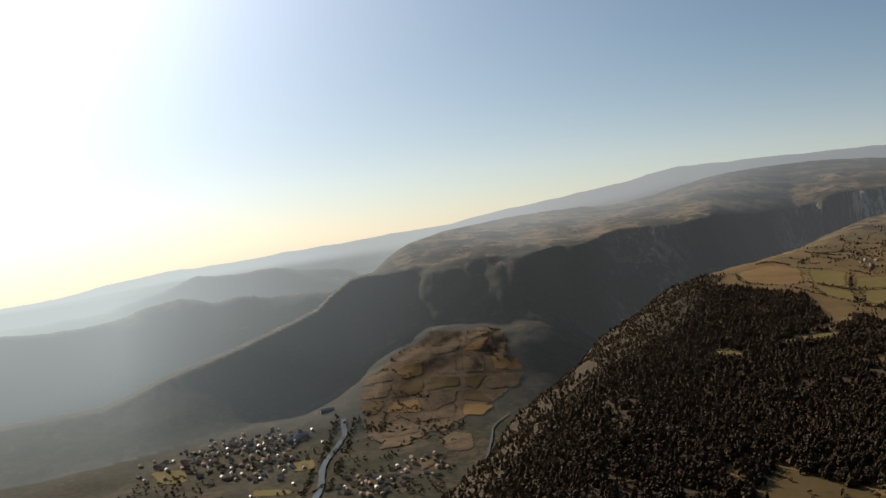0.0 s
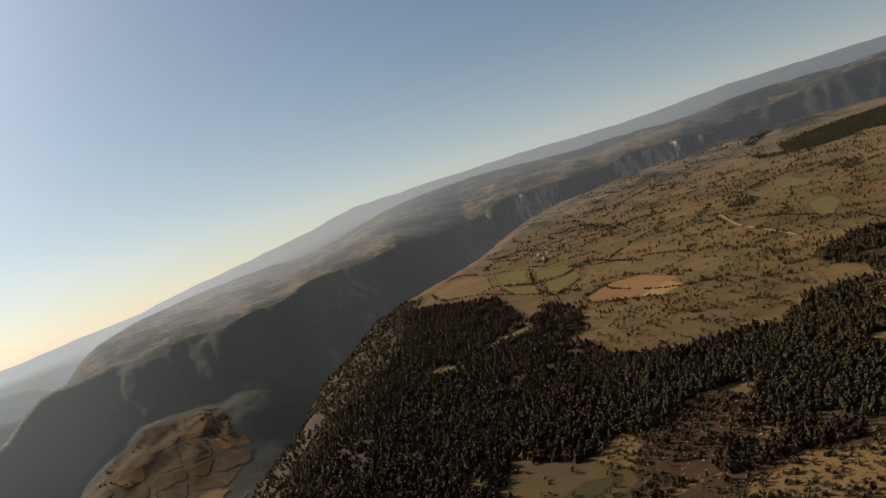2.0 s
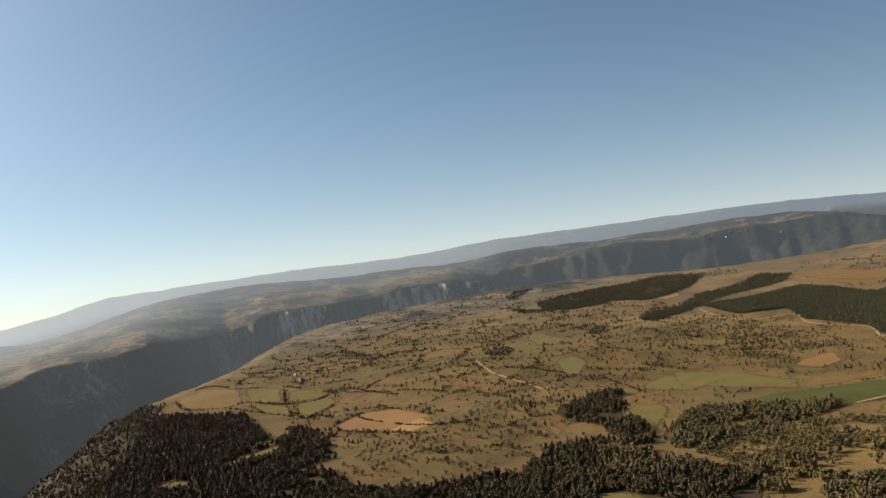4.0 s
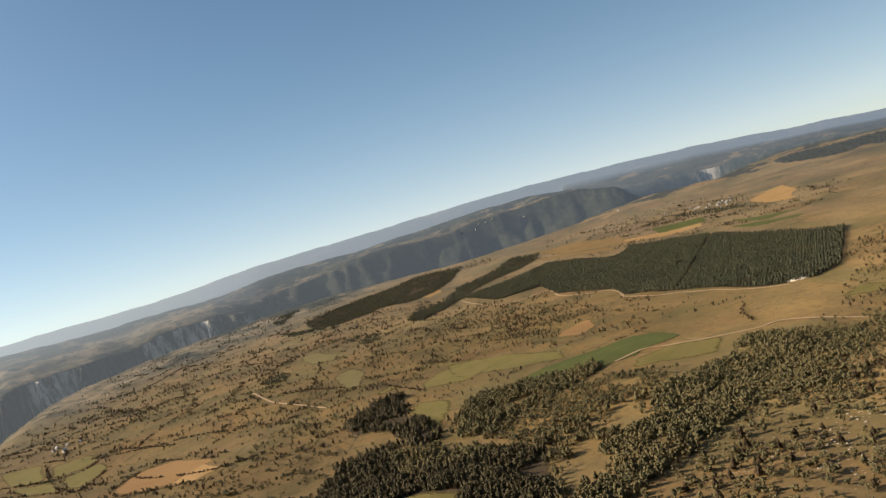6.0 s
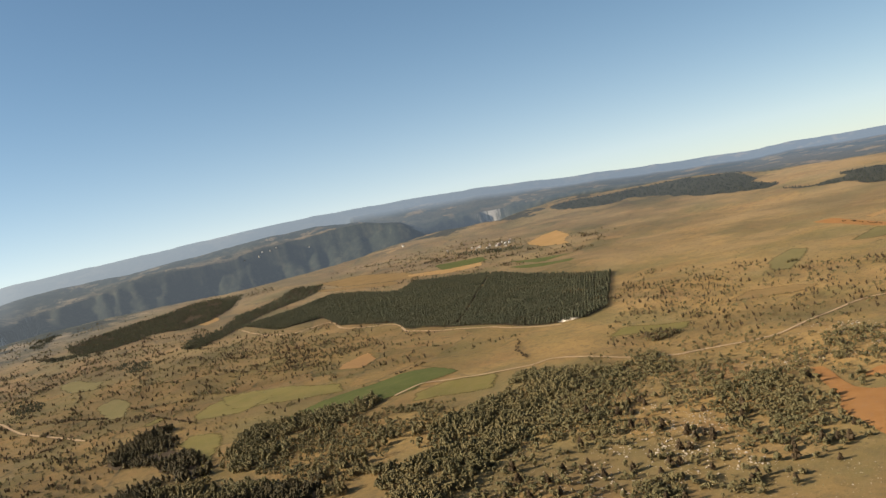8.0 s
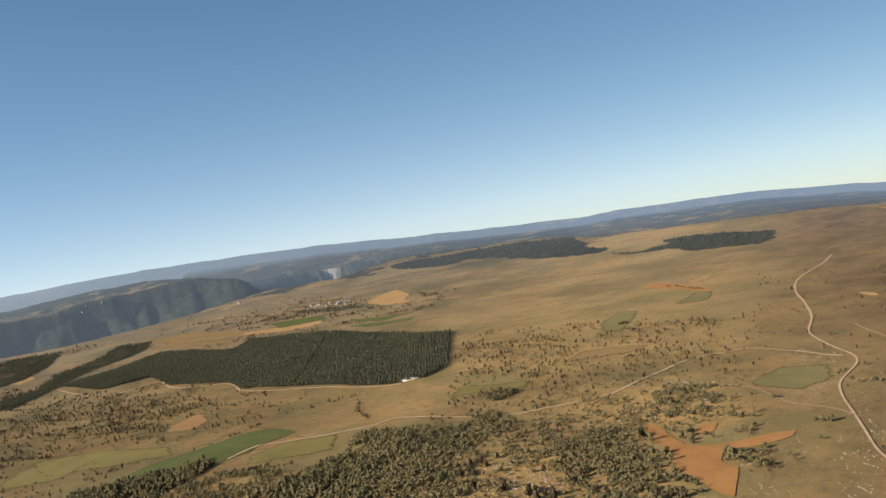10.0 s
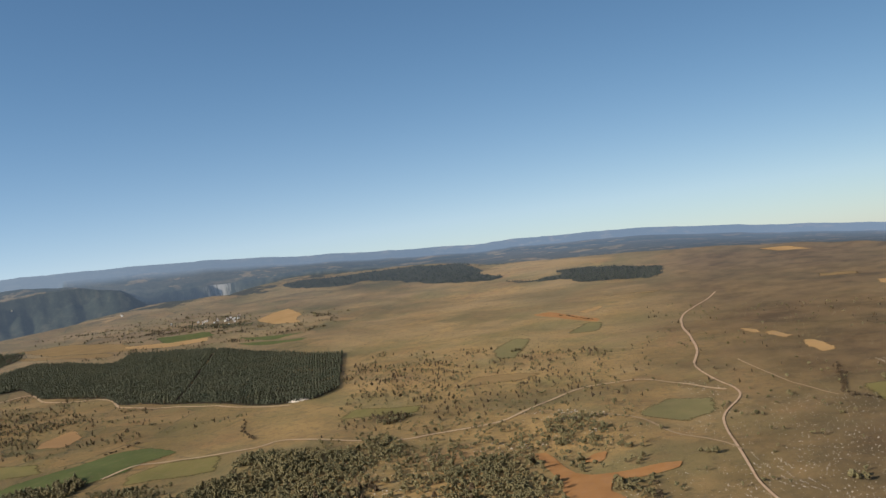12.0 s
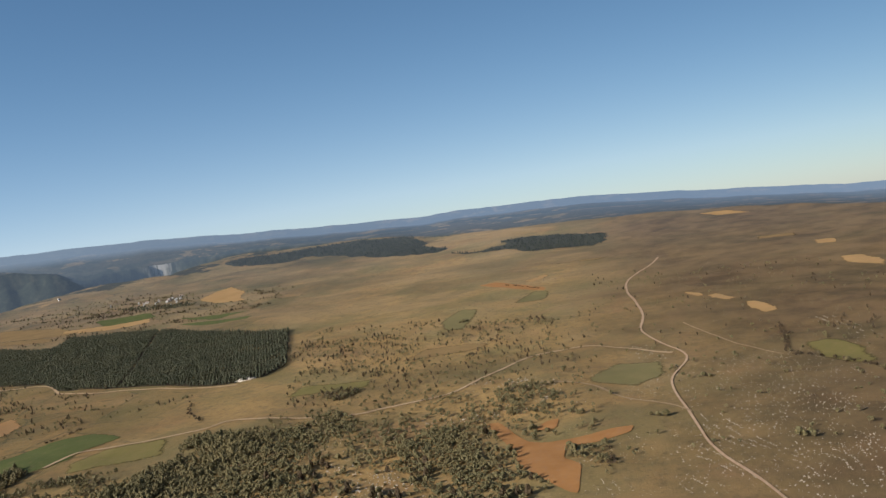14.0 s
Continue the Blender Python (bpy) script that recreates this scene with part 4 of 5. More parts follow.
def planting(name, spots, kinds, mats, label, category, size=(0.9, 1.45), trunks=True):
    """Many trees on the land, too many to count: one object of stuff with crowns and trunks."""
    spots = np.asarray(spots, float)
    if not len(spots):
        return None
    z = land_z(spots[:, 0], spots[:, 1]) - 0.3
    pick, turn = rng.integers(0, len(kinds), len(spots)), rng.uniform(0, 6.3, len(spots))
    scale = rng.uniform(*size, len(spots))
    base = new(name)
    tagged(base, label, category, kind="stuff")
    vs, fs, n = [], [], 0
    for k, (kv, kf) in enumerate(kinds):
        m = pick == k
        c, s = np.cos(turn[m])[:, None], np.sin(turn[m])[:, None]
        g = scale[m][:, None]
        v = np.stack([(kv[:, 0] * c - kv[:, 1] * s) * g + spots[m, :1], (kv[:, 0] * s + kv[:, 1] * c) * g + spots[m, 1:2], kv[:, 2] * g + z[m][:, None]], -1)
        f = kf[None] + (np.arange(m.sum()) * len(kv))[:, None, None] + n
        n += m.sum() * len(kv)
        vs.append(v.reshape(-1, 3))
        fs.append(f.reshape(-1, 3))
    me = tri_mesh("crowns", np.concatenate(vs), np.concatenate(fs), mats[0])
    if mats[0] is FAR_WOOD:
        xyz = np.concatenate(vs)
        me.attributes.new("reach", "FLOAT", "POINT").data.foreach_set("value", land_form(xyz[:, 0], xyz[:, 1])[3].astype(np.float32))
    crowns = new("crowns", me)
    crowns.parent = base
    crowns["kind"] = "stuff"
    if trunks:
        tv, tf = stem(4.5, 0.28, 0.2, 3)
        g = scale[:, None, None]
        v = tv[None] * g + np.column_stack([spots, z])[:, None]
        f = tf[None] + (np.arange(len(spots)) * len(tv))[:, None, None]
        ob = new("trunks", tri_mesh("trunks", v.reshape(-1, 3), f.reshape(-1, 3), mats[1]))
        ob.parent = base
        ob["kind"] = "stuff"
    return base


def strewn(poly, spacing, holes=(), ragged=0.0, seed=1):
    """Places strewn over an area, about one to every square of the spacing, thinned to uneven groups."""
    p = np.array(poly, float)
    lo, hi = p.min(0), p.max(0)
    local = np.random.default_rng(seed)
    k = int((hi - lo).prod() / spacing ** 2)
    s = local.uniform(lo, hi, (k, 2))
    w = s + 13 * np.stack([fbm(s[:, 0], s[:, 1], 55, 3, 91), fbm(s[:, 0], s[:, 1], 55, 3, 93)], -1)
    w = w + 8 * np.stack([fbm(s[:, 0], s[:, 1], 17, 2, 95), fbm(s[:, 0], s[:, 1], 17, 2, 97)], -1) + local.normal(0, 4.5, (k, 2))
    m = inside(w[:, 0], w[:, 1], poly)
    for h in holes:
        m &= ~inside(s[:, 0], s[:, 1], h)
    if ragged:
        m &= 0.6 * fbm(s[:, 0], s[:, 1], 38, 3, 81 + seed) + 0.6 * fbm(s[:, 0], s[:, 1], 150, 3, 181 + seed) > local.uniform(-0.17, 0.05, k) + (ragged - 0.5) * 0.8
    return s[m]

A1 = [(484, 1926), (544, 1873), (618, 1729), (553, 1479), (483, 1443), (554, 1436), (627, 1512), (613, 1380), (564, 1242), (495, 1209), (519, 1125), (465, 1011), (341, 823), (180, 900), (130, 930), (190, 1130), (300, 1450), (430, 1800)]
LONG_GAP = [(444, 1380), (502, 1411), (553, 1416), (539, 1380), (478, 1355), (439, 1347)]
CLEAR = [(332, 1334), (361, 1343), (373, 1298), (347, 1257), (325, 1284)]
A2 = [(489, 1061), (525, 955), (545, 888), (615, 905), (772, 961), (806, 943), (717, 822), (770, 737), (821, 685), (660, 560), (553, 485), (441, 663), (510, 778), (488, 818), (382, 758), (345, 817)]
CLEAR2 = [(640, 769), (665, 760), (679, 695), (636, 671), (617, 712)]
A3 = [(900, 1132), (1013, 1185), (1069, 1168), (935, 1012), (886, 919), (846, 866), (812, 899), (889, 1024), (879, 1088)]
BM = [(912, 903), (1005, 945), (1058, 916), (1105, 854), (1144, 808), (1098, 779), (1019, 793), (959, 809), (878, 806), (847, 834)]
B = [(659, 885), (780, 922), (813, 871), (795, 692), (884, 685), (955, 645), (1050, 586), (1205, 594), (1186, 512), (1082, 469), (1052, 517), (921, 486), (851, 483), (787, 467), (656, 478), (600, 500)]
SLOPE = [(60, 650), (130, 930), (190, 1130), (300, 1450), (430, 1800), (560, 2100), (440, 2230), (240, 2270), (50, 2000), (-40, 1700), (-95, 1400), (-180, 1000), (-160, 600)]
for poly, holes in ((A1, 0), (A2, 0), (A3, 0)):
    drape("forest_floor", poly, LITTER, "dark needle litter under dense pines", "forest floor", 0.35, 6.0, "forest floors")
planting("pine_wood", strewn(A1, 5.8, [CLEAR, LONG_GAP], 0.05, 2), PINES, (PINE, BARK), "dense dark pine wood at the gorge's edge", "wood", trunks=False)
planting("pine_wood", strewn(A2, 5.2, [CLEAR2], 0.14, 3), PINES, (PINE_SUNLIT, BARK), "dense dark pine wood with small clearings", "wood")
planting("pine_wood", strewn(A3, 5.4, (), 0.33, 4), PINES, (PINE_SUNLIT, BARK), "dark pine copse beside a pasture", "wood")
planting("pine_wood", strewn(BM, 5.0, [A2, B], 0.36, 31), PINES + OAKS, (SCRUB, BARK), "open belt of pines below a green field", "wood")
planting("pine_wood", strewn(B, 5.0, [A2], 0.30, 5), PINES + OAKS, (SCRUB, BARK), "ragged pine wood on dry grassland", "wood")
A4 = [(20, 640), (-10, 916), (66, 1098), (194, 1343), (339, 1522), (340, 1225), (264, 834), (191, 721), (174, 692), (120, 600)]
A5 = [(264, 828), (310, 753), (369, 793), (445, 795), (528, 788), (646, 935), (550, 961), (469, 1045), (412, 1042), (341, 1021)]
A6 = [(374, 782), (482, 784), (478, 724), (397, 624), (319, 633), (250, 600), (228, 627), (304, 671)]
drape("scrub_ground", [(40, 640), (200, 640), (250, 600), (319, 633), (397, 624), (441, 663), (553, 485), (600, 400), (560, 340), (300, 400), (60, 500)], RUSSET, "reddish brown stony ground below a wood", "stony ground", 0.3, 8.0, "forest floors")
drape("forest_floor", SLOPE, DUFF, "dark wooded ground on the gorge's slope", "forest floor", 2.4, 6.0, "forest floors", 120)
for poly in (A4, A5):
    drape("forest_floor", poly, LITTER, "dark needle litter under dense pines", "forest floor", 0.35, 6.0, "forest floors")
for poly in (CLEAR, CLEAR2, LONG_GAP):
    drape("clearing", poly, OLIVE, "small tawny clearing inside a pine wood", "clearing", 0.9, 6.0)
planting("pine_wood", strewn(A4, 6.2, [A1, CLEAR], 0.1, 14), PINES, (PINE, BARK), "dense dark pine wood below the clearing", "wood", trunks=False)
planting("pine_wood", strewn(A5, 5.2, [A1, A2], 0.04, 15), PINES, (PINE, BARK), "dense dark pine wood above the clearing", "wood")
drape("scrub_ground", A6, RUSSET, "reddish stony ground in a thin wood", "stony ground", 0.4, 6.0, "forest floors")
drape("scrub_ground", [(184, 677), (246, 666), (275, 683), (333, 714), (335, 675), (286, 641), (249, 617), (194, 624), (170, 640)], RUSSET, "reddish stony ground along a clearing", "stony ground", 0.55, 6.0, "forest floors")
planting("thin_wood", strewn(A6, 6.2, [A2, A5], 0.45, 16), PINES + ROUNDS, (OAKWOOD, BARK), "thin pine wood on reddish stony ground", "wood", (0.45, 0.95))
drape("stony_ground", [(330, 575), (377, 603), (424, 606), (470, 566), (545, 515), (500, 455), (397, 480)], TAWNY, "pale tawny stony ground below a wood", "stony ground", 0.7, 8.0, "forest floors")
planting("pine_wood", strewn([(385, 680), (470, 712), (560, 640), (660, 560), (553, 500), (540, 530), (470, 580), (425, 612), (350, 615)], 6.4, [A2], 0.3, 17), PINES, (PINE, BARK), "open pine wood above stony ground", "wood")
planting("slope_wood", strewn(SLOPE, 7.2, (), 0.05, 6), SMALL + SPRUCES, (OAKWOOD, BARK), "dark mixed wood on the gorge's slope", "wood", (0.8, 1.4), False)

THIN = [
    (15.0, 0.0, [(640, 480), (1150, 460), (1300, 150), (1000, 40), (850, 100), (600, 250)]),
    (24.0, 0.0, [(1130, 470), (1560, 560), (2000, 420), (1800, 100), (1300, 140)]),
    (30.0, 0.0, [(860, 1000), (1330, 900), (1560, 1000), (1900, 1700), (1500, 1900), (1000, 1700)]),
    (8.5, 0.55, [(240, 560), (500, 640), (600, 560), (640, 480), (560, 380), (300, 450)]),
    (5.6, 0.3, [(935, 872), (1031, 882), (1088, 718), (1086, 628), (955, 645), (884, 685), (795, 692), (843, 798)]),
    (5.6, 0.3, [(1050, 297), (1099, 259), (1030, 211), (891, 163), (829, 148), (852, 216), (962, 274)]),
    (4.6, 0.0, [(750, 306), (774, 295), (780, 269), (723, 254), (691, 266), (714, 291)]),
    (5.2, 0.2, [(1006, 436), (1000, 383), (926, 351), (899, 383), (944, 422)]),
    (8.5, 0.5, [(1257, 185), (1258, 132), (1185, 82), (1079, 104), (1133, 164)]),
    (11.0, 0.66, [(1500, 700), (1560, 1000), (1780, 1320), (1950, 1750), (1500, 1500), (1330, 1250), (1350, 900)]),
    (11.5, 0.84, [(1000, 1250), (1400, 1300), (2000, 2200), (1500, 2700), (1000, 2200), (850, 1700)]),
    (10.5, 0.56, [(640, 480), (1150, 460), (1200, 150), (850, 130), (600, 300)]),
    (16.0, 0.55, [(1200, 480), (1560, 560), (2000, 420), (1800, 100), (1100, 60)]),
    (12.0, 0.8, [(700, 1500), (1000, 2100), (1200, 2500), (760, 2250), (640, 1900)]),
    (13.0, 0.5, [(345, 817), (382, 758), (510, 778), (441, 663), (330, 560), (240, 620)]),
    (34.0, 0.5, [(900, 100), (1400, 100), (2400, 0), (2000, -600), (900, -350)]),
    (17.0, 0.75, [(840, 2400), (1170, 2780), (1400, 2960), (1700, 3050), (2290, 2950), (2000, 2550), (1500, 2350), (1100, 2200)]),
    (17.0, 0.7, [(2300, 2900), (2750, 2450), (2900, 2250), (2700, 2200), (2000, 2600)]),
    (30.0, 0.3, [(250, 803), (275, 799), (304, 752), (318, 698), (305, 680), (245, 652), (225, 631), (192, 700), (191, 721)]),
    (60.0, 0.1, [(640, 2000), (1100, 2600), (2000, 2500), (2300, 1700), (1500, 700), (700, 1000)]),
    (9.0, 0.4, [(1120, 1010), (1190, 1060), (1230, 1010), (1130, 960)]),
    (24.0, 0.75, [(2200, 1600), (2900, 2100), (3300, 1700), (3000, 1000), (2600, 900), (2500, 1450)]),
    (13.0, 0.7, [(680, 1000), (1000, 1080), (1000, 1250), (680, 1650), (560, 1400)]),
]
THIN += [(5.6, 0.15, [(1185, 442), (1249, 422), (1229, 388), (1148, 365), (1131, 413)]), (12.5, 0.62, [(1820, 1497), (1996, 1497), (1684, 1038), (1577, 920), (1384, 857), (1305, 875), (1392, 1036), (1474, 1231)]), (13.0, 0.45, [(1822, 649), (2065, 628), (2009, 451), (1608, 370), (1443, 387), (1609, 549)]), (5.0, 0.1, [(1349, 468), (1391, 463), (1398, 429), (1371, 397), (1332, 394), (1324, 431)]),
         (8.0, 0.4, [(933, 92), (967, 88), (967, 65), (937, 57), (863, 61), (885, 72), (905, 80)]), (16.0, 0.35, CLEAR), (11.0, 0.35, CLEAR2), (15.0, 0.3, [(516, 1150), (649, 1269), (700, 1107), (800, 947), (669, 907), (556, 977)])]
COPSE = [(1052, 275), (1100, 233), (1049, 206), (898, 158), (850, 160), (872, 188), (930, 216), (985, 252)]
BELT = [(1000, 613), (1117, 578), (1208, 502), (1170, 425), (1080, 395), (985, 420), (905, 425), (852, 476)]
spots = np.concatenate([strewn(p, s, (B, BM, COPSE, BELT), r, 20 + i) for i, (s, r, p) in enumerate(THIN)])


def parcel_edges(poly, cell, gap, seed):
    """Bushes along the edges of uneven parcels of land."""
    p = np.array(poly, float)
    lo, hi = p.min(0) - cell, p.max(0) + cell
    local = np.random.default_rng(seed)
    gx, gy = np.meshgrid(np.arange(lo[0], hi[0], cell), np.arange(lo[1], hi[1], cell * 0.8))
    seeds = np.stack([gx.ravel(), gy.ravel()], -1) + local.uniform(-0.45, 0.45, (gx.size, 2)) * cell
    s = local.uniform(lo, hi, (int((hi - lo).prod() / gap ** 2), 2))
    w = s + 22 * np.stack([fbm(s[:, 0], s[:, 1], 90, 2, seed), fbm(s[:, 0], s[:, 1], 90, 2, seed + 3)], -1)
    s, w = s[inside(s[:, 0], s[:, 1], poly)], w[inside(s[:, 0], s[:, 1], poly)]
    d = np.sort(np.hypot(w[:, None, 0] - seeds[None, :, 0], w[:, None, 1] - seeds[None, :, 1]), axis=1)
    m = (d[:, 1] - d[:, 0] < local.uniform(3, 11, len(s))) & (fbm(s[:, 0], s[:, 1], 110, 3, seed + 5) > local.uniform(-0.2, 0.14, len(s)))
    return s[m]


spots = np.concatenate([spots, parcel_edges([(640, 1000), (1250, 950), (1560, 1000), (1900, 1700), (2350, 2500), (1700, 2950), (1250, 2750), (700, 2150)], 120, 6.5, 611),
                        parcel_edges([(2450, 1500), (2900, 2100), (3250, 1600), (3000, 950), (2550, 950)], 105, 6.5, 613)])
green_fields = [p for k, m, l, p in G if k in ("crop_field", "bare_clay", "tilled_field", "stubble_field", "pasture")]
for p in green_fields:
    spots = spots[~inside(spots[:, 0], spots[:, 1], p)]


def tree(kind, h, r, crown_mat, label):
    """One small tree that stands alone: a trunk with limbs and an uneven crown."""
    base = new("tree")
    tagged(base, label, "tree", "lone trees")
    tv, tf = stem(h * 0.72, r, 0.3, 6)
    limbs = []
    for a, z in ((0.4, 0.35), (2.5, 0.45), (4.4, 0.52)):
        lv, lf = stem(h * 0.3, r * 0.4, 0.1, 4)
        m = np.array(Matrix.Rotation(a, 3, "Z") @ Matrix.Rotation(0.9, 3, "Y"))
        limbs.append((lv @ m.T + (0, 0, h * z * 0.72), lf))
    ob = new("trunk", tri_mesh("trunk", *join([(tv, tf)] + limbs), BARK))
    ob.parent = base
    ob = new("crown", tri_mesh("crown", *kind, crown_mat))
    ob.parent = base
    return base


planting("oak_copse", strewn(COPSE, 4.6, [p for k, m, l, p in G if k == "bare_clay"], 0.02, 71), ROUNDS + OAKS, (SCRUB, BARK), "dense grey-green oak copse on stony grass", "copse", (0.75, 1.15))
planting("oak_copse", strewn(BELT, 5.2, (), 0.2, 72), ROUNDS + OAKS, (SCRUB, BARK), "open olive oak wood on dry grassland", "copse", (0.8, 1.2))
planting("oak_copse", strewn([(250, 600), (420, 610), (553, 500), (640, 470), (600, 380), (420, 420), (300, 470)], 7.0, (), 0.2, 73), ROUNDS + SMALL, (OAKWOOD, BARK), "thin brown scrub on reddish stony ground", "scrub", (0.5, 0.95))

lone = [tree(crown_pine(rng, 22, 7.5, 2.8), 7.5, 0.26, PINE, "small dark pine on dry grass"),
        tree(crown_round(rng, 22, 6.5, 2.6), 6.5, 0.24, SCRUB, "tall rounded oak on dry grass"),
        tree(crown_round(rng, 24, 5.2, 2.8), 5.2, 0.25, SCRUB, "round grey-green oak on stony grass"),
        tree(crown_round(rng, 20, 4.2, 2.4), 4.2, 0.22, SCRUB, "low round bush on stony grass")]
near_by = inside(spots[:, 0], spots[:, 1], [(560, 60), (1080, 60), (1080, 430), (560, 470)])
chosen = np.flatnonzero(near_by)[:280]
for k, i in enumerate(chosen):
    x, y = spots[i]
    m = pose(x, y, float(land_z(x, y)) - 0.25, 0, 0, rng.uniform(0, 360))
    if k < 4:
        lone[k].matrix_world = m
    else:
        copy_thing(lone[k % 4], m).scale = [rng.uniform(0.9, 1.6)] * 3
spots = np.delete(spots, chosen, 0)
for x, y, g in ((924, -120, 1.7), (928, -131, 1.1), (1036, -11, 1.6), (1041, -3, 1.2), (1047, 4, 1.0), (1196, -77, 1.3), (1190, -84, 1.0), (1176, -243, 1.2), (1884, 290, 1.5), (1889, 283, 1.2), (1878, 297, 1.3)):
    copy_thing(lone[2], pose(x, y, float(land_z(x, y)) - 0.25, 0, 0, rng.uniform(0, 360))).scale = [g] * 3
close = np.hypot(spots[:, 0], spots[:, 1]) < 1350
planting("scattered_trees", spots[close][::2], OAKS, (SCRUB, BARK), "scattered small oaks and pines on dry grass", "trees", (0.6, 1.25))
planting("scattered_bushes", spots[close][1::2], ROUNDS, (SCRUB, BARK), "scattered round bushes and small oaks", "bushes", (0.5, 1.2), False)
planting("scattered_trees", spots[~close][::3], SPRUCES, (PINE, BARK), "scattered small pines among far parcels", "trees", (0.6, 1.15), False)
planting("scattered_bushes", np.concatenate([spots[~close][1::3], spots[~close][2::3]]), SMALL, (SCRUB, BARK), "round bushes along far parcel edges", "bushes", (0.55, 1.3), False)


def planted_rows(poly, gap, across, along, seed):
    """Trees planted in straight rows."""
    p = np.array(poly, float)
    c, d = p.mean(0), np.array(PLANT_WAY)
    e = np.array([-d[1], d[0]])
    u, v = np.meshgrid(np.arange(-900, 900, along), np.arange(-900, 900, across))
    local = np.random.default_rng(seed)
    s = c + u.reshape(-1, 1) * d + v.reshape(-1, 1) * e + local.normal(0, 0.9, (u.size, 2))
    m = inside(s[:, 0], s[:, 1], poly)
    if gap:
        m &= away(s[:, 0], s[:, 1], gap, False) > 4.0
    return s[m]


PLANT_WAY = (0.949, 0.315)
PLANTATION = [(2051, 1840), (1923, 1594), (2026, 1527), (1875, 1371), (1818, 1177), (1743, 1103), (1670, 926), (1568, 690), (1580, 622), (1680, 606), (2133, 736), (2172, 838), (2238, 956), (2406, 1163), (2470, 1324), (2454, 1472), (2303, 1445), (2402, 1748), (2182, 1775)]
drape("forest_floor", PLANTATION, DUFF, "dark needle litter under the plantation", "forest floor", 0.35, 2.0, "forest floors")
planting("spruce_plantation", planted_rows(PLANTATION, [(2492, 1212), (1688, 945)], 6.0, 4.8, 7), SPRUCES, (PLANTED, BARK), "dense dark green plantation in straight rows", "plantation", (0.75, 1.3), False)
MID_WOODS = (([(1903, 2266), (1927, 2424), (2019, 2560), (2135, 2576), (2267, 2575), (2421, 2510), (2600, 2520), (2676, 2435), (2684, 2360), (2403, 2178), (2296, 2140), (2190, 2105), (2121, 2100), (2095, 2146), (2071, 2236), (1990, 2200)], 8),
             ([(1787, 1792), (1810, 1844), (1906, 1912), (1980, 1890), (2080, 1929), (2224, 2004), (2431, 2022), (2649, 2079), (2656, 1956), (2504, 1877), (2354, 1867), (2240, 1874), (2135, 1861), (1985, 1805), (1878, 1778)], 9))
FAR_WOODS = (([(3921, 1544), (3995, 1450), (4021, 1297), (4054, 1094), (4070, 939), (3995, 709), (3741, 605), (3687, 626), (3464, 486), (3375, 519), (3433, 678), (3577, 839), (3727, 991), (3787, 1129), (3678, 1197), (3710, 1355), (3784, 1481)], 11),
             ([(3324, 481), (3253, 362), (3313, 264), (3441, 291), (3453, 186), (3400, 61), (3257, -92), (3085, -72), (2990, -40), (3034, 67), (3050, 177), (3170, 228), (3206, 358)], 12))
for poly, seed in MID_WOODS:
    drape("forest_floor", poly, LITTER, "dark needle litter under a distant wood", "forest floor", 0.8, 10.0, "forest floors")
    planting("distant_wood", strewn(poly, 6.4, (), 0.1, seed), SPRUCES, (PLANTED, BARK), "dark distant wood on the upland", "wood", (0.6, 1.1), False)
for poly, seed in (([(1896, 2575), (1891, 2407), (2000, 2375), (2067, 2273), (1960, 2255), (1868, 2248), (1825, 2367)], 22), ([(1998, 1964), (2010, 1886), (1912, 1779), (1809, 1764), (1785, 1794), (1880, 1905)], 23),
                   ([(2040, 2765), (2188, 2890), (2268, 2869), (2151, 2776), (2037, 2706)], 24), ([(1673, 1959), (1746, 1981), (1677, 1831), (1582, 1743), (1591, 1833)], 25), ([(1308, 1890), (1363, 1901), (1348, 1822), (1282, 1755), (1257, 1793)], 26)):
    planting("distant_wood", strewn(poly, 6.0, (), 0.28, seed), SPRUCES + ROUNDS, (PLANTED, BARK), "ragged dark copse among upland fields", "copse", (0.5, 0.95), False)
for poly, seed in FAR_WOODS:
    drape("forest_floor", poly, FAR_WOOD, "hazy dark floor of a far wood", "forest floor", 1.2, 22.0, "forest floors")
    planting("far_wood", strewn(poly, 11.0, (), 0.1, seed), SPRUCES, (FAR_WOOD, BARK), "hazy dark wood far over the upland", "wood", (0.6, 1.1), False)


planting("distant_wood", strewn([(2988, 1630), (2979, 1505), (2893, 1269), (2827, 1263), (2882, 1482)], 8, (), 0.1, 21), SPRUCES, (PLANTED, BARK), "thin dark belt of trees near the village", "wood", (0.6, 1.0), False)


# low shrubs and cushions of heath, too many to count
def low_shrubs(poly, gap, ragged, seed, size):
    s = strewn(poly, gap, (A1, A2, A3, A4, A5, B, BM, PLANTATION), ragged, seed)
    for q in green_fields:
        s = s[~inside(s[:, 0], s[:, 1], q)]
    planting("low_shrubs", s, TUFTS, (SCRUB, BARK), "low dark shrubs dotted over dry grass", "shrubs", size, False)


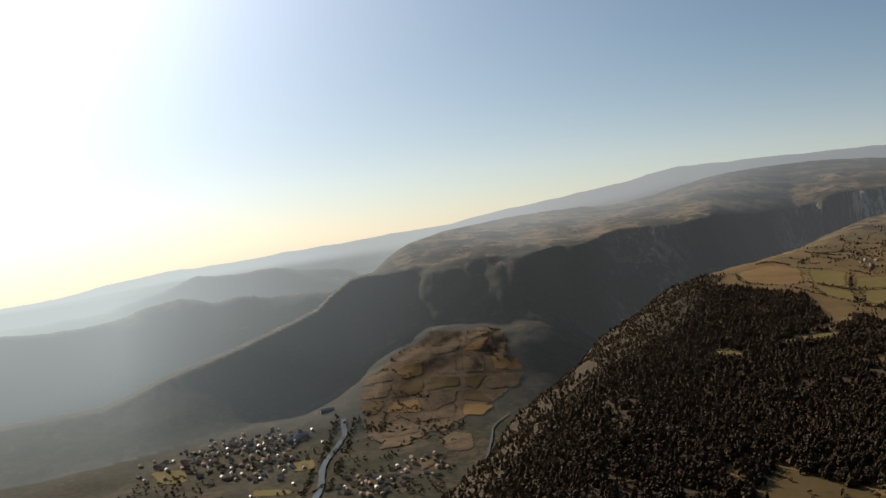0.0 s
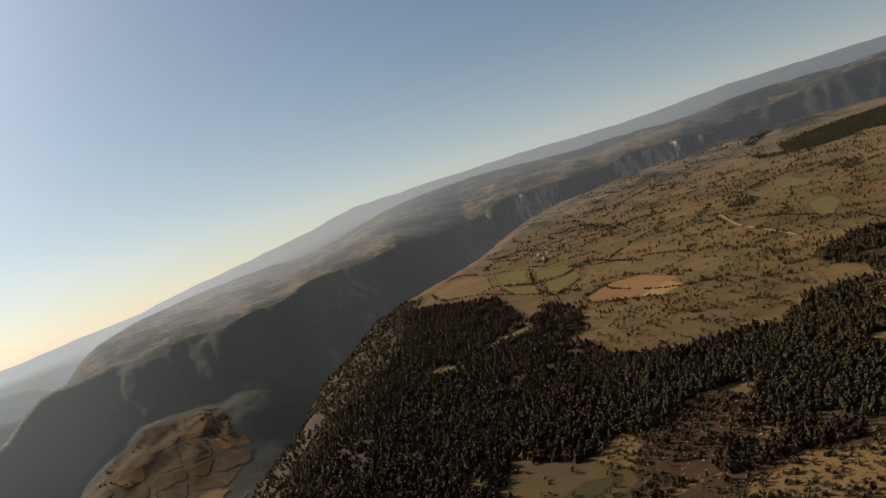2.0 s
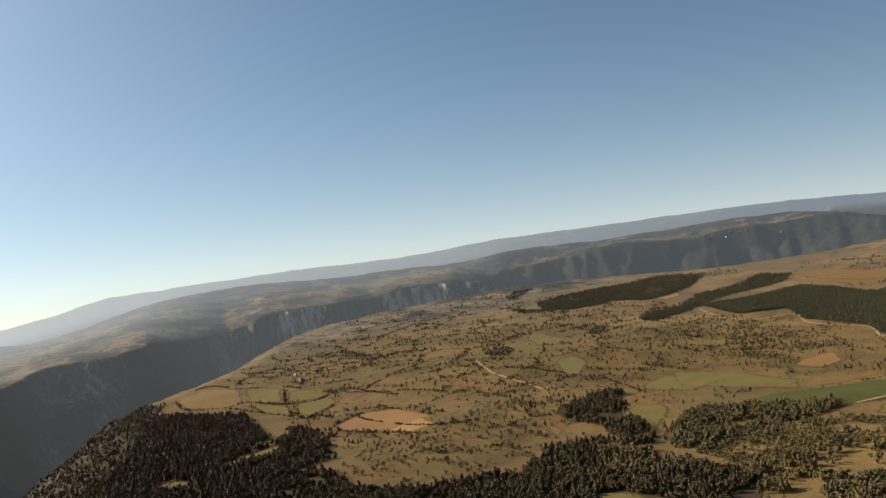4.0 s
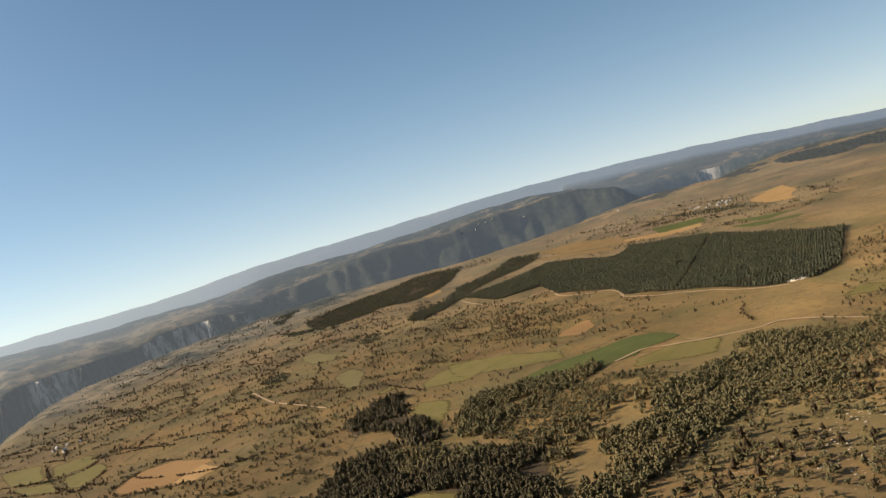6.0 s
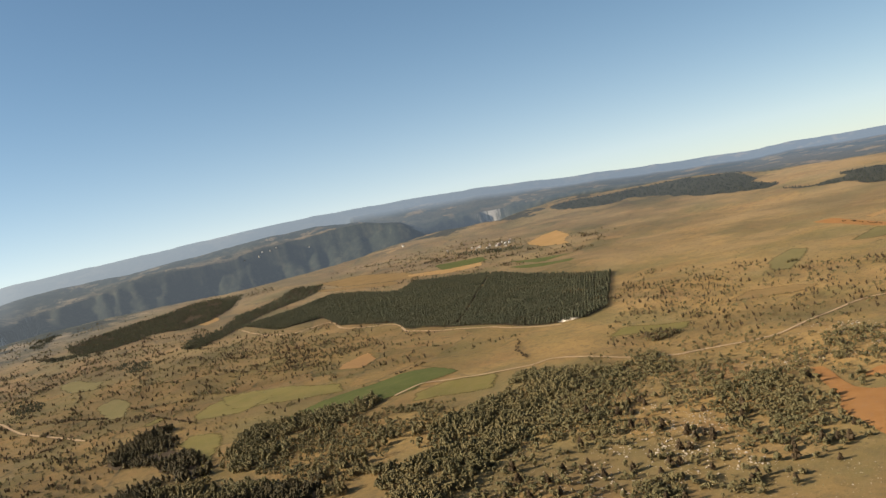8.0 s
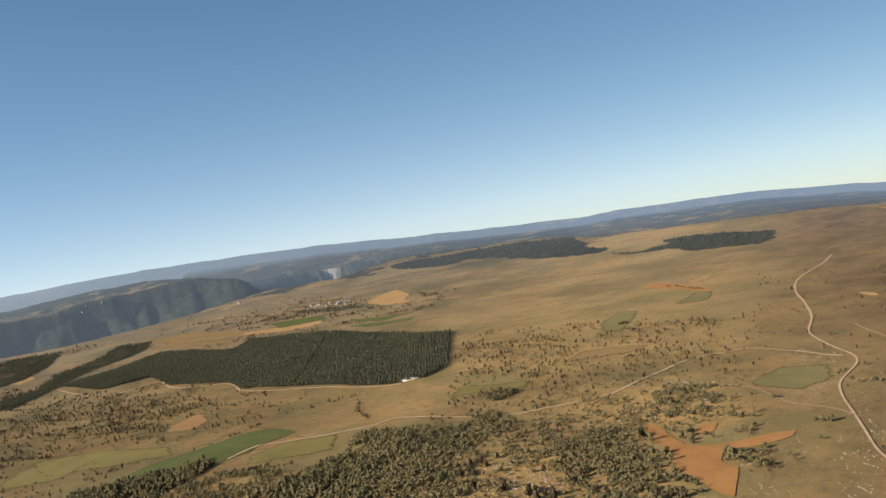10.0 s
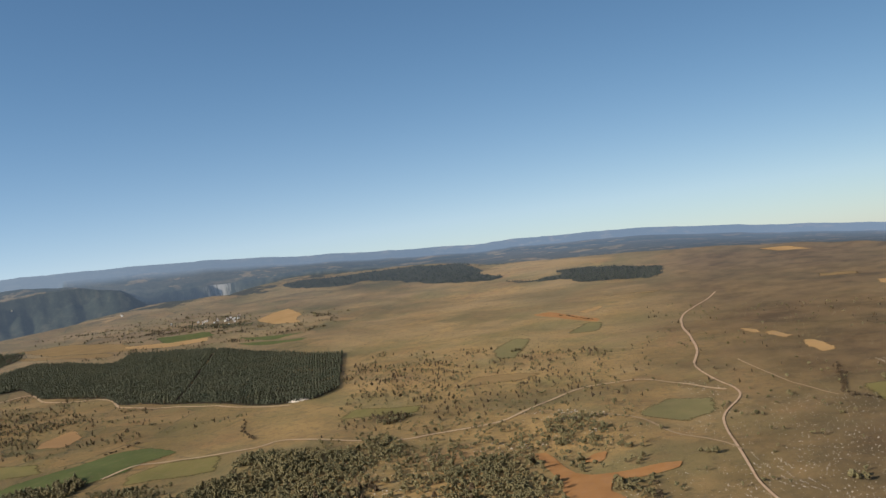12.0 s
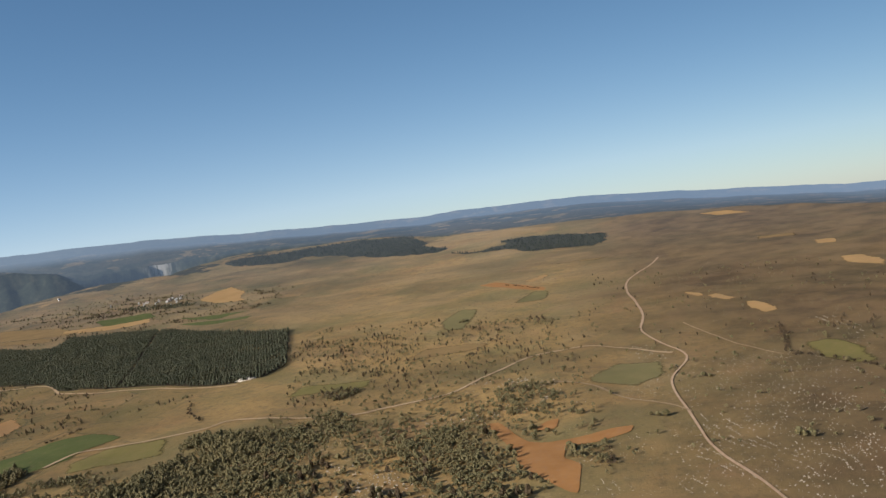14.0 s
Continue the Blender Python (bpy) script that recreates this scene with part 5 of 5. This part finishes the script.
TUFTS = [crown_round(rng, 2, 1.6, 1.7) for _ in range(5)]
low_shrubs([(560, 470), (1560, 560), (2000, 420), (2000, -300), (1000, -420), (560, -150)], 11.5, 0.45, 701, (0.35, 0.9))
low_shrubs([(40, 640), (250, 600), (441, 663), (553, 485), (600, 400), (560, 340), (300, 400), (60, 500)], 6.0, 0.3, 704, (0.5, 1.3))
low_shrubs([(640, 1000), (1330, 900), (1560, 1000), (1950, 1700), (2300, 2450), (1700, 2950), (1250, 2750), (700, 2150)], 15, 0.5, 702, (0.5, 1.2))
low_shrubs([(1200, 480), (1580, 560), (2150, 720), (2900, 1000), (3000, 300), (2400, -300), (1900, -200)], 16, 0.45, 703, (0.5, 1.2))



# ---- hedges and walls ----
def along(line, step, spread, seed):
    c = curve_through(line, step)
    local = np.random.default_rng(seed)
    c = c[(local.uniform(0, 1, len(c)) < 0.85) & (fbm(c[:, 0], c[:, 1], 45, 3, seed) > -0.25)]
    return c + local.normal(0, spread, c.shape)


HEDGES = [[(574, 2109), (705, 2222), (738, 2078), (808, 2006), (836, 1796), (922, 1631), (950, 1525)], [(833, 1789), (772, 1744), (716, 1767), (681, 1892)],
          [(795, 1970), (709, 1756), (672, 1632)], [(783, 1662), (679, 1583), (686, 1659)], [(673, 1454), (750, 1504), (807, 1478), (800, 1332)],
          [(669, 1444), (652, 1380), (687, 1288), (716, 1216)], [(840, 2306), (926, 2285), (1039, 2313), (1199, 2349)], [(879, 1748), (1036, 1874), (1166, 1930)],
          [(825, 2437), (863, 2247), (938, 2150)], [(810, 1634), (731, 1477), (735, 1297), (783, 1235), (848, 1220)], [(846, 1453), (955, 1490), (982, 1390), (1048, 1356)],
          [(796, 1821), (877, 1798), (887, 1608)], [(1034, 2140), (1185, 2168), (1296, 2112)], [(1237, 2648), (1363, 2557), (1574, 2648)],
          [(1164, 1621), (1172, 1500), (1158, 1303), (1084, 1118)], [(1331, 2325), (1500, 2246), (1485, 1976)], [(1473, 1367), (1443, 1186), (1530, 1100)],
          [(1350, 830), (1254, 861), (1247, 899)]]
MORE_HEDGES = [[(582, 2092), (565, 1954), (629, 1888), (681, 1908)], [(648, 1744), (672, 1632), (715, 1743), (673, 1870), (648, 1744)], [(560, 1960), (620, 1860), (650, 1740)],
               [(1447, 701), (1400, 680), (1342, 654), (1300, 620)], [(1460, -231), (1360, -220), (1265, -196), (1230, -201)], [(1191, -246), (1158, -257), (1124, -268)], [(958, 55), (907, 57), (854, 61)],
               [(1425, -225), (1272, -202), (1230, -212)], [(1407, -308), (1312, -314), (1267, -319)], [(1247, -195), (1197, -236), (1117, -266)],
               [(2440, 290), (2340, 200), (2246, 135)], [(1420, 470), (1395, 430), (1380, 400)]]
BUSHES = [crown_round(rng, 5, 3.0, 2.0) for _ in range(4)]
for k, line in enumerate(HEDGES + MORE_HEDGES):
    planting("hedge", along(line, 3.2 if k < len(HEDGES) else 5.5, 0.9 if k < len(HEDGES) else 2.2, 100 + k), BUSHES, (PINE, BARK), "ragged dark hedge along a field's edge", "hedge", (0.4, 1.7), False)


def rocks(name, poly, spacing, size, seed, label, ragged=0.56):
    s = strewn(poly, spacing, (), ragged, seed)
    local = np.random.default_rng(seed)
    z = land_z(s[:, 0], s[:, 1])
    w = size * local.uniform(0.3, 1.0, len(s)) ** 1.5
    pieces = [clump(local, (x, y, h + 0.15 * g), (g, g * local.uniform(0.6, 1.2), g * 0.6)) for (x, y), h, g in zip(s, z, w)]
    return tagged(new(name, tri_mesh(name, *join(pieces), STONE)), label, "boulders", kind="stuff")


rocks("boulders", [(1228, 278), (1342, 231), (1279, 114), (1145, 105), (1116, 181), (1116, 275)], 5.5, 1.99, 201, "pale limestone boulders among bushes")
rocks("boulders", [(971, 326), (982, 278), (820, 216), (829, 308)], 7.4, 1.99, 202, "pale limestone boulders on yellowish grass")
rocks("boulders", [(1094, -82), (1092, -186), (980, -217), (754, -137), (771, -81)], 8, 1.3, 203, "pale limestone boulders on dry grass by the road")
rocks("boulders", [(1002, 422), (977, 274), (786, 240), (827, 329)], 8.6, 1.80, 204, "pale limestone boulders among small pines")
rocks("boulders", [(560, 480), (1250, 470), (1300, -300), (650, -150)], 7.5, 0.9, 205, "pale stones strewn over dry grass", 0.52)
rocks("boulders", [(325, 600), (396, 609), (431, 579), (449, 547), (396, 495), (330, 520)], 7, 1.9, 206, "pale limestone boulders at a wood's edge")
rocks("boulders", [(374, 782), (482, 784), (478, 724), (397, 624), (319, 633), (250, 600), (228, 627), (304, 671)], 7, 1.8, 207, "pale stones in a thin wood")


def ledge(line, seed):
    """Broken limestone ledges that show through the grass."""
    c = curve_through(line, 1.5)
    local = np.random.default_rng(seed)
    c = c[(fbm(c[:, 0], c[:, 1], 12, 2, seed) > 0.05) & (local.uniform(0, 1, len(c)) < 0.75)]
    c = c + local.normal(0, 0.6, c.shape)
    z = land_z(c[:, 0], c[:, 1])
    pieces = [clump(local, (x, y, h + 0.05), local.uniform(0.3, 1.15) * np.array((1.0, 0.8, 0.45))) for (x, y), h in zip(c, z)]
    return tagged(new("rock_ledge", tri_mesh("rock_ledge", *join(pieces), STONE)), "broken pale limestone ledge in dry grass", "rock ledge", kind="stuff")


for k, line in enumerate(([(862, 59), (850, 57), (836, 54)], [(939, -17), (906, -29), (881, -41), (842, -53)], [(1028, -54), (981, -63), (920, -79), (897, -88)], [(850, -5), (826, -15), (800, -22)],
                          [(1467, -298), (1388, -308), (1293, -311)], [(892, -148), (818, -144), (784, -145)], [(682, 410), (721, 400), (769, 381)])):
    for j, off in enumerate((0, -11, 9, 19)):
        ledge([(x + 0.4 * off, y + off) for x, y in line], 320 + 10 * k + j)
rocks("boulders", [(930, 86), (932, 72), (902, 72), (908, 86)], 4.5, 2.2, 211, "white limestone blocks beside red clay", 0.3)
rocks("boulders", [(894, -156), (922, -188), (867, -177), (841, -152)], 6, 1.3, 212, "pale limestone boulders in dry grass", 0.3)
rocks("boulders", [(870, -95), (871, -118), (831, -130), (798, -133), (827, -95)], 7, 1.2, 213, "pale limestone boulders below the road", 0.3)
rocks("boulders", [(1441, -1), (1369, -69), (1313, -52), (1345, -2)], 9, 1.3, 214, "pale limestone boulders where tracks meet", 0.3)
rocks("boulders", [(780, 420), (860, 360), (900, 250), (800, 190), (700, 300)], 9, 2.0, 215, "pale limestone boulders round a copse", 0.3)


# ---- houses ----
def box(lo, hi):
    (a, b, c), (d, e, f) = lo, hi
    v = np.array([(a, b, c), (d, b, c), (d, e, c), (a, e, c), (a, b, f), (d, b, f), (d, e, f), (a, e, f)], float)
    return v, np.array([(0, 2, 1), (0, 3, 2), (4, 5, 6), (4, 6, 7), (0, 1, 5), (0, 5, 4), (1, 2, 6), (1, 6, 5), (2, 3, 7), (2, 7, 6), (3, 0, 4), (3, 4, 7)])


def part(name, shape, mat, parent, label=""):
    ob = new(name, tri_mesh(name, *shape, mat))
    ob.parent = parent
    return tagged(ob, label)


def house(w, d, h, roof_mat, label, name="house"):
    """A plain gabled house with its long side along x."""
    base = new(name)
    tagged(base, label, "house", "houses")
    rise = d * 0.32
    v = np.array([(-w, -d, -2), (w, -d, -2), (w, d, -2), (-w, d, -2), (-w, -d, h), (w, -d, h), (w, d, h), (-w, d, h), (-w, 0, h + rise), (w, 0, h + rise)], float) * (0.5, 0.5, 1)
    f = np.array([(0, 1, 5), (0, 5, 4), (2, 3, 7), (2, 7, 6), (1, 2, 6), (1, 6, 5), (5, 6, 9), (3, 0, 4), (3, 4, 7), (7, 4, 8)])
    part("wall", (v, f), PLASTER, base)
    o, t = 0.5, 0.3
    slabs = []
    for s in (-1, 1):
        y0, y1 = s * (d / 2 + o), 0.0
        z0, z1 = h - o * 2 * rise / d, h + rise
        q = np.array([(-w / 2 - o, y0, z0), (w / 2 + o, y0, z0), (w / 2 + o, y1, z1), (-w / 2 - o, y1, z1)], float)
        q = np.concatenate([q + (0, 0, 0.05), q + (0, 0, t)])
        slabs.append((q, box((0, 0, 0), (1, 1, 1))[1]))
    roof = part("roof", join(slabs), roof_mat, base)
    part("chimney", box((w * 0.28, -0.5, h + rise * 0.6), (w * 0.28 + 0.9, 0.4, h + rise + 1.1)), PLASTER, roof)
    part("door", box((-0.6, -d / 2 - 0.06, 0), (0.6, -d / 2 + 0.02, 2.1)), BARK, base)
    k = max(2, int(w / 4))
    for i in range(k):
        x = -w / 2 + w * (i + 0.5) / k
        for z in (1.0, 3.6) if h > 5 else (1.0,):
            for s in (-1, 1):
                if abs(x) > 1.4 or s > 0 or z > 2:
                    part("window", box((x - 0.5, s * d / 2 - 0.05, z), (x + 0.5, s * d / 2 + 0.05, z + 1.3)), GLASS, base)
    return base


HOUSES = [house(13, 8.5, 5.6, TILE, "pale plastered house with a tiled roof"), house(10, 8, 5.4, SLATE, "pale plastered house with a grey stone roof"),
          house(17, 9, 4.2, TILE, "long low farm building with a tiled roof"), house(12, 9, 5.0, METAL, "whitewashed house with a pale sheet roof")]
BARN = house(34, 13, 5.0, METAL, "long pale barn with a light roof", "barn")
used = set()


def settle(kind, x, y, turn):
    m = pose(x, y, float(land_z(x, y)) + 0.1, 0, 0, turn)
    if kind not in used:
        used.add(kind)
        kind.matrix_world = m
        return kind
    return copy_thing(kind, m)


local = np.random.default_rng(77)
for cx, cy, sx, sy, count in ((3055, 1450, 50, 55, 18), (905, 2075, 28, 22, 5), (-640, 1950, 70, 45, 66), (-560, 2070, 60, 40, 66), (-500, 1890, 50, 55, 44), (-255, 1745, 50, 35, 44), (-165, 1830, 35, 25, 14)):
    placed = []
    while len(placed) < count:
        x, y = local.normal((cx, cy), (sx, sy))
        if all(math.hypot(x - a, y - b) > 12.5 for a, b in placed) and not -392 < x < -325 and abs(x + 30) > 18:
            placed.append((x, y))
            home = settle(HOUSES[int(local.integers(0, 4))], x, y, float(local.choice([0, 90]) + local.normal(20, 12)))
            home.scale = [local.uniform(0.55, 0.9)] * 3
for x, y in ((3385, 2795), (3409, 2766), (3429, 2742), (3527, 2627), (3371, 2806), (3323, 2857), (3332, 2002), (3350, 2015)):
    settle(HOUSES[1], x, y, float(local.uniform(0, 180))).scale = [0.7] * 3
for x, y, turn in ((-475, 2075, 30), (-462, 2100, 30), (-425, 2274, 15)):
    settle(BARN, x, y, turn)

# pale heap of quarried stone beside the plantation
hx, hy = 1584, 654
hv, hf = [], []
n_ring = 18
for ring, (rr, zz) in enumerate(((19, -0.5), (16, 1.7), (10, 3.2), (3.5, 3.9))):
    for i in range(n_ring):
        a = 2 * math.pi * i / n_ring
        wob = 1 + 0.18 * math.sin(3 * a + ring) + 0.1 * math.sin(7 * a)
        x, y = hx + 0.6 * rr * wob * math.cos(a), hy + rr * wob * math.sin(a)
        hv.append((x, y, float(land_z(x, y)) + zz))
for ring in range(3):
    for i in range(n_ring):
        j = (i + 1) % n_ring
        a, b = ring * n_ring, (ring + 1) * n_ring
        hf += [(a + i, a + j, b + j), (a + i, b + j, b + i)]
for i in range(1, n_ring - 1):
    hf.append((3 * n_ring, 3 * n_ring + i, 3 * n_ring + i + 1))
tagged(new("gravel_heap", tri_mesh("gravel_heap", hv, hf, STONE_DUST, True)), "nearly white heap of gravel beside the plantation", "gravel heap")

# trees on the valley floor
planting("valley_trees", parcel_edges(TERRACES, 62, 5.0, 617), SMALL, (SCRUB, BARK), "dark hedges between terraced fields", "trees", (0.5, 1.2), False)
VALLEY = [(-760, 1750), (-100, 1650), (-60, 2100), (-330, 2210), (-420, 2150), (-560, 2100), (-780, 1980)]
planting("valley_trees", strewn(VALLEY, 13, (), 0.5, 401), ROUNDS, (SCRUB, BARK), "dark trees along the river and between houses", "trees", (0.7, 1.4), False)
planting("valley_trees", along([(-345, 2230), (-340, 2067), (-334, 1940), (-338, 1812), (-334, 1681)], 6, 3, 402), ROUNDS, (SCRUB, BARK), "dark trees lining the river", "trees", (0.9, 1.6), False)
planting("valley_trees", along([(-392, 2230), (-388, 2067), (-382, 1940), (-386, 1812), (-382, 1681)], 6, 3, 403), ROUNDS, (SCRUB, BARK), "dark trees on the far river bank", "trees", (0.9, 1.6), False)
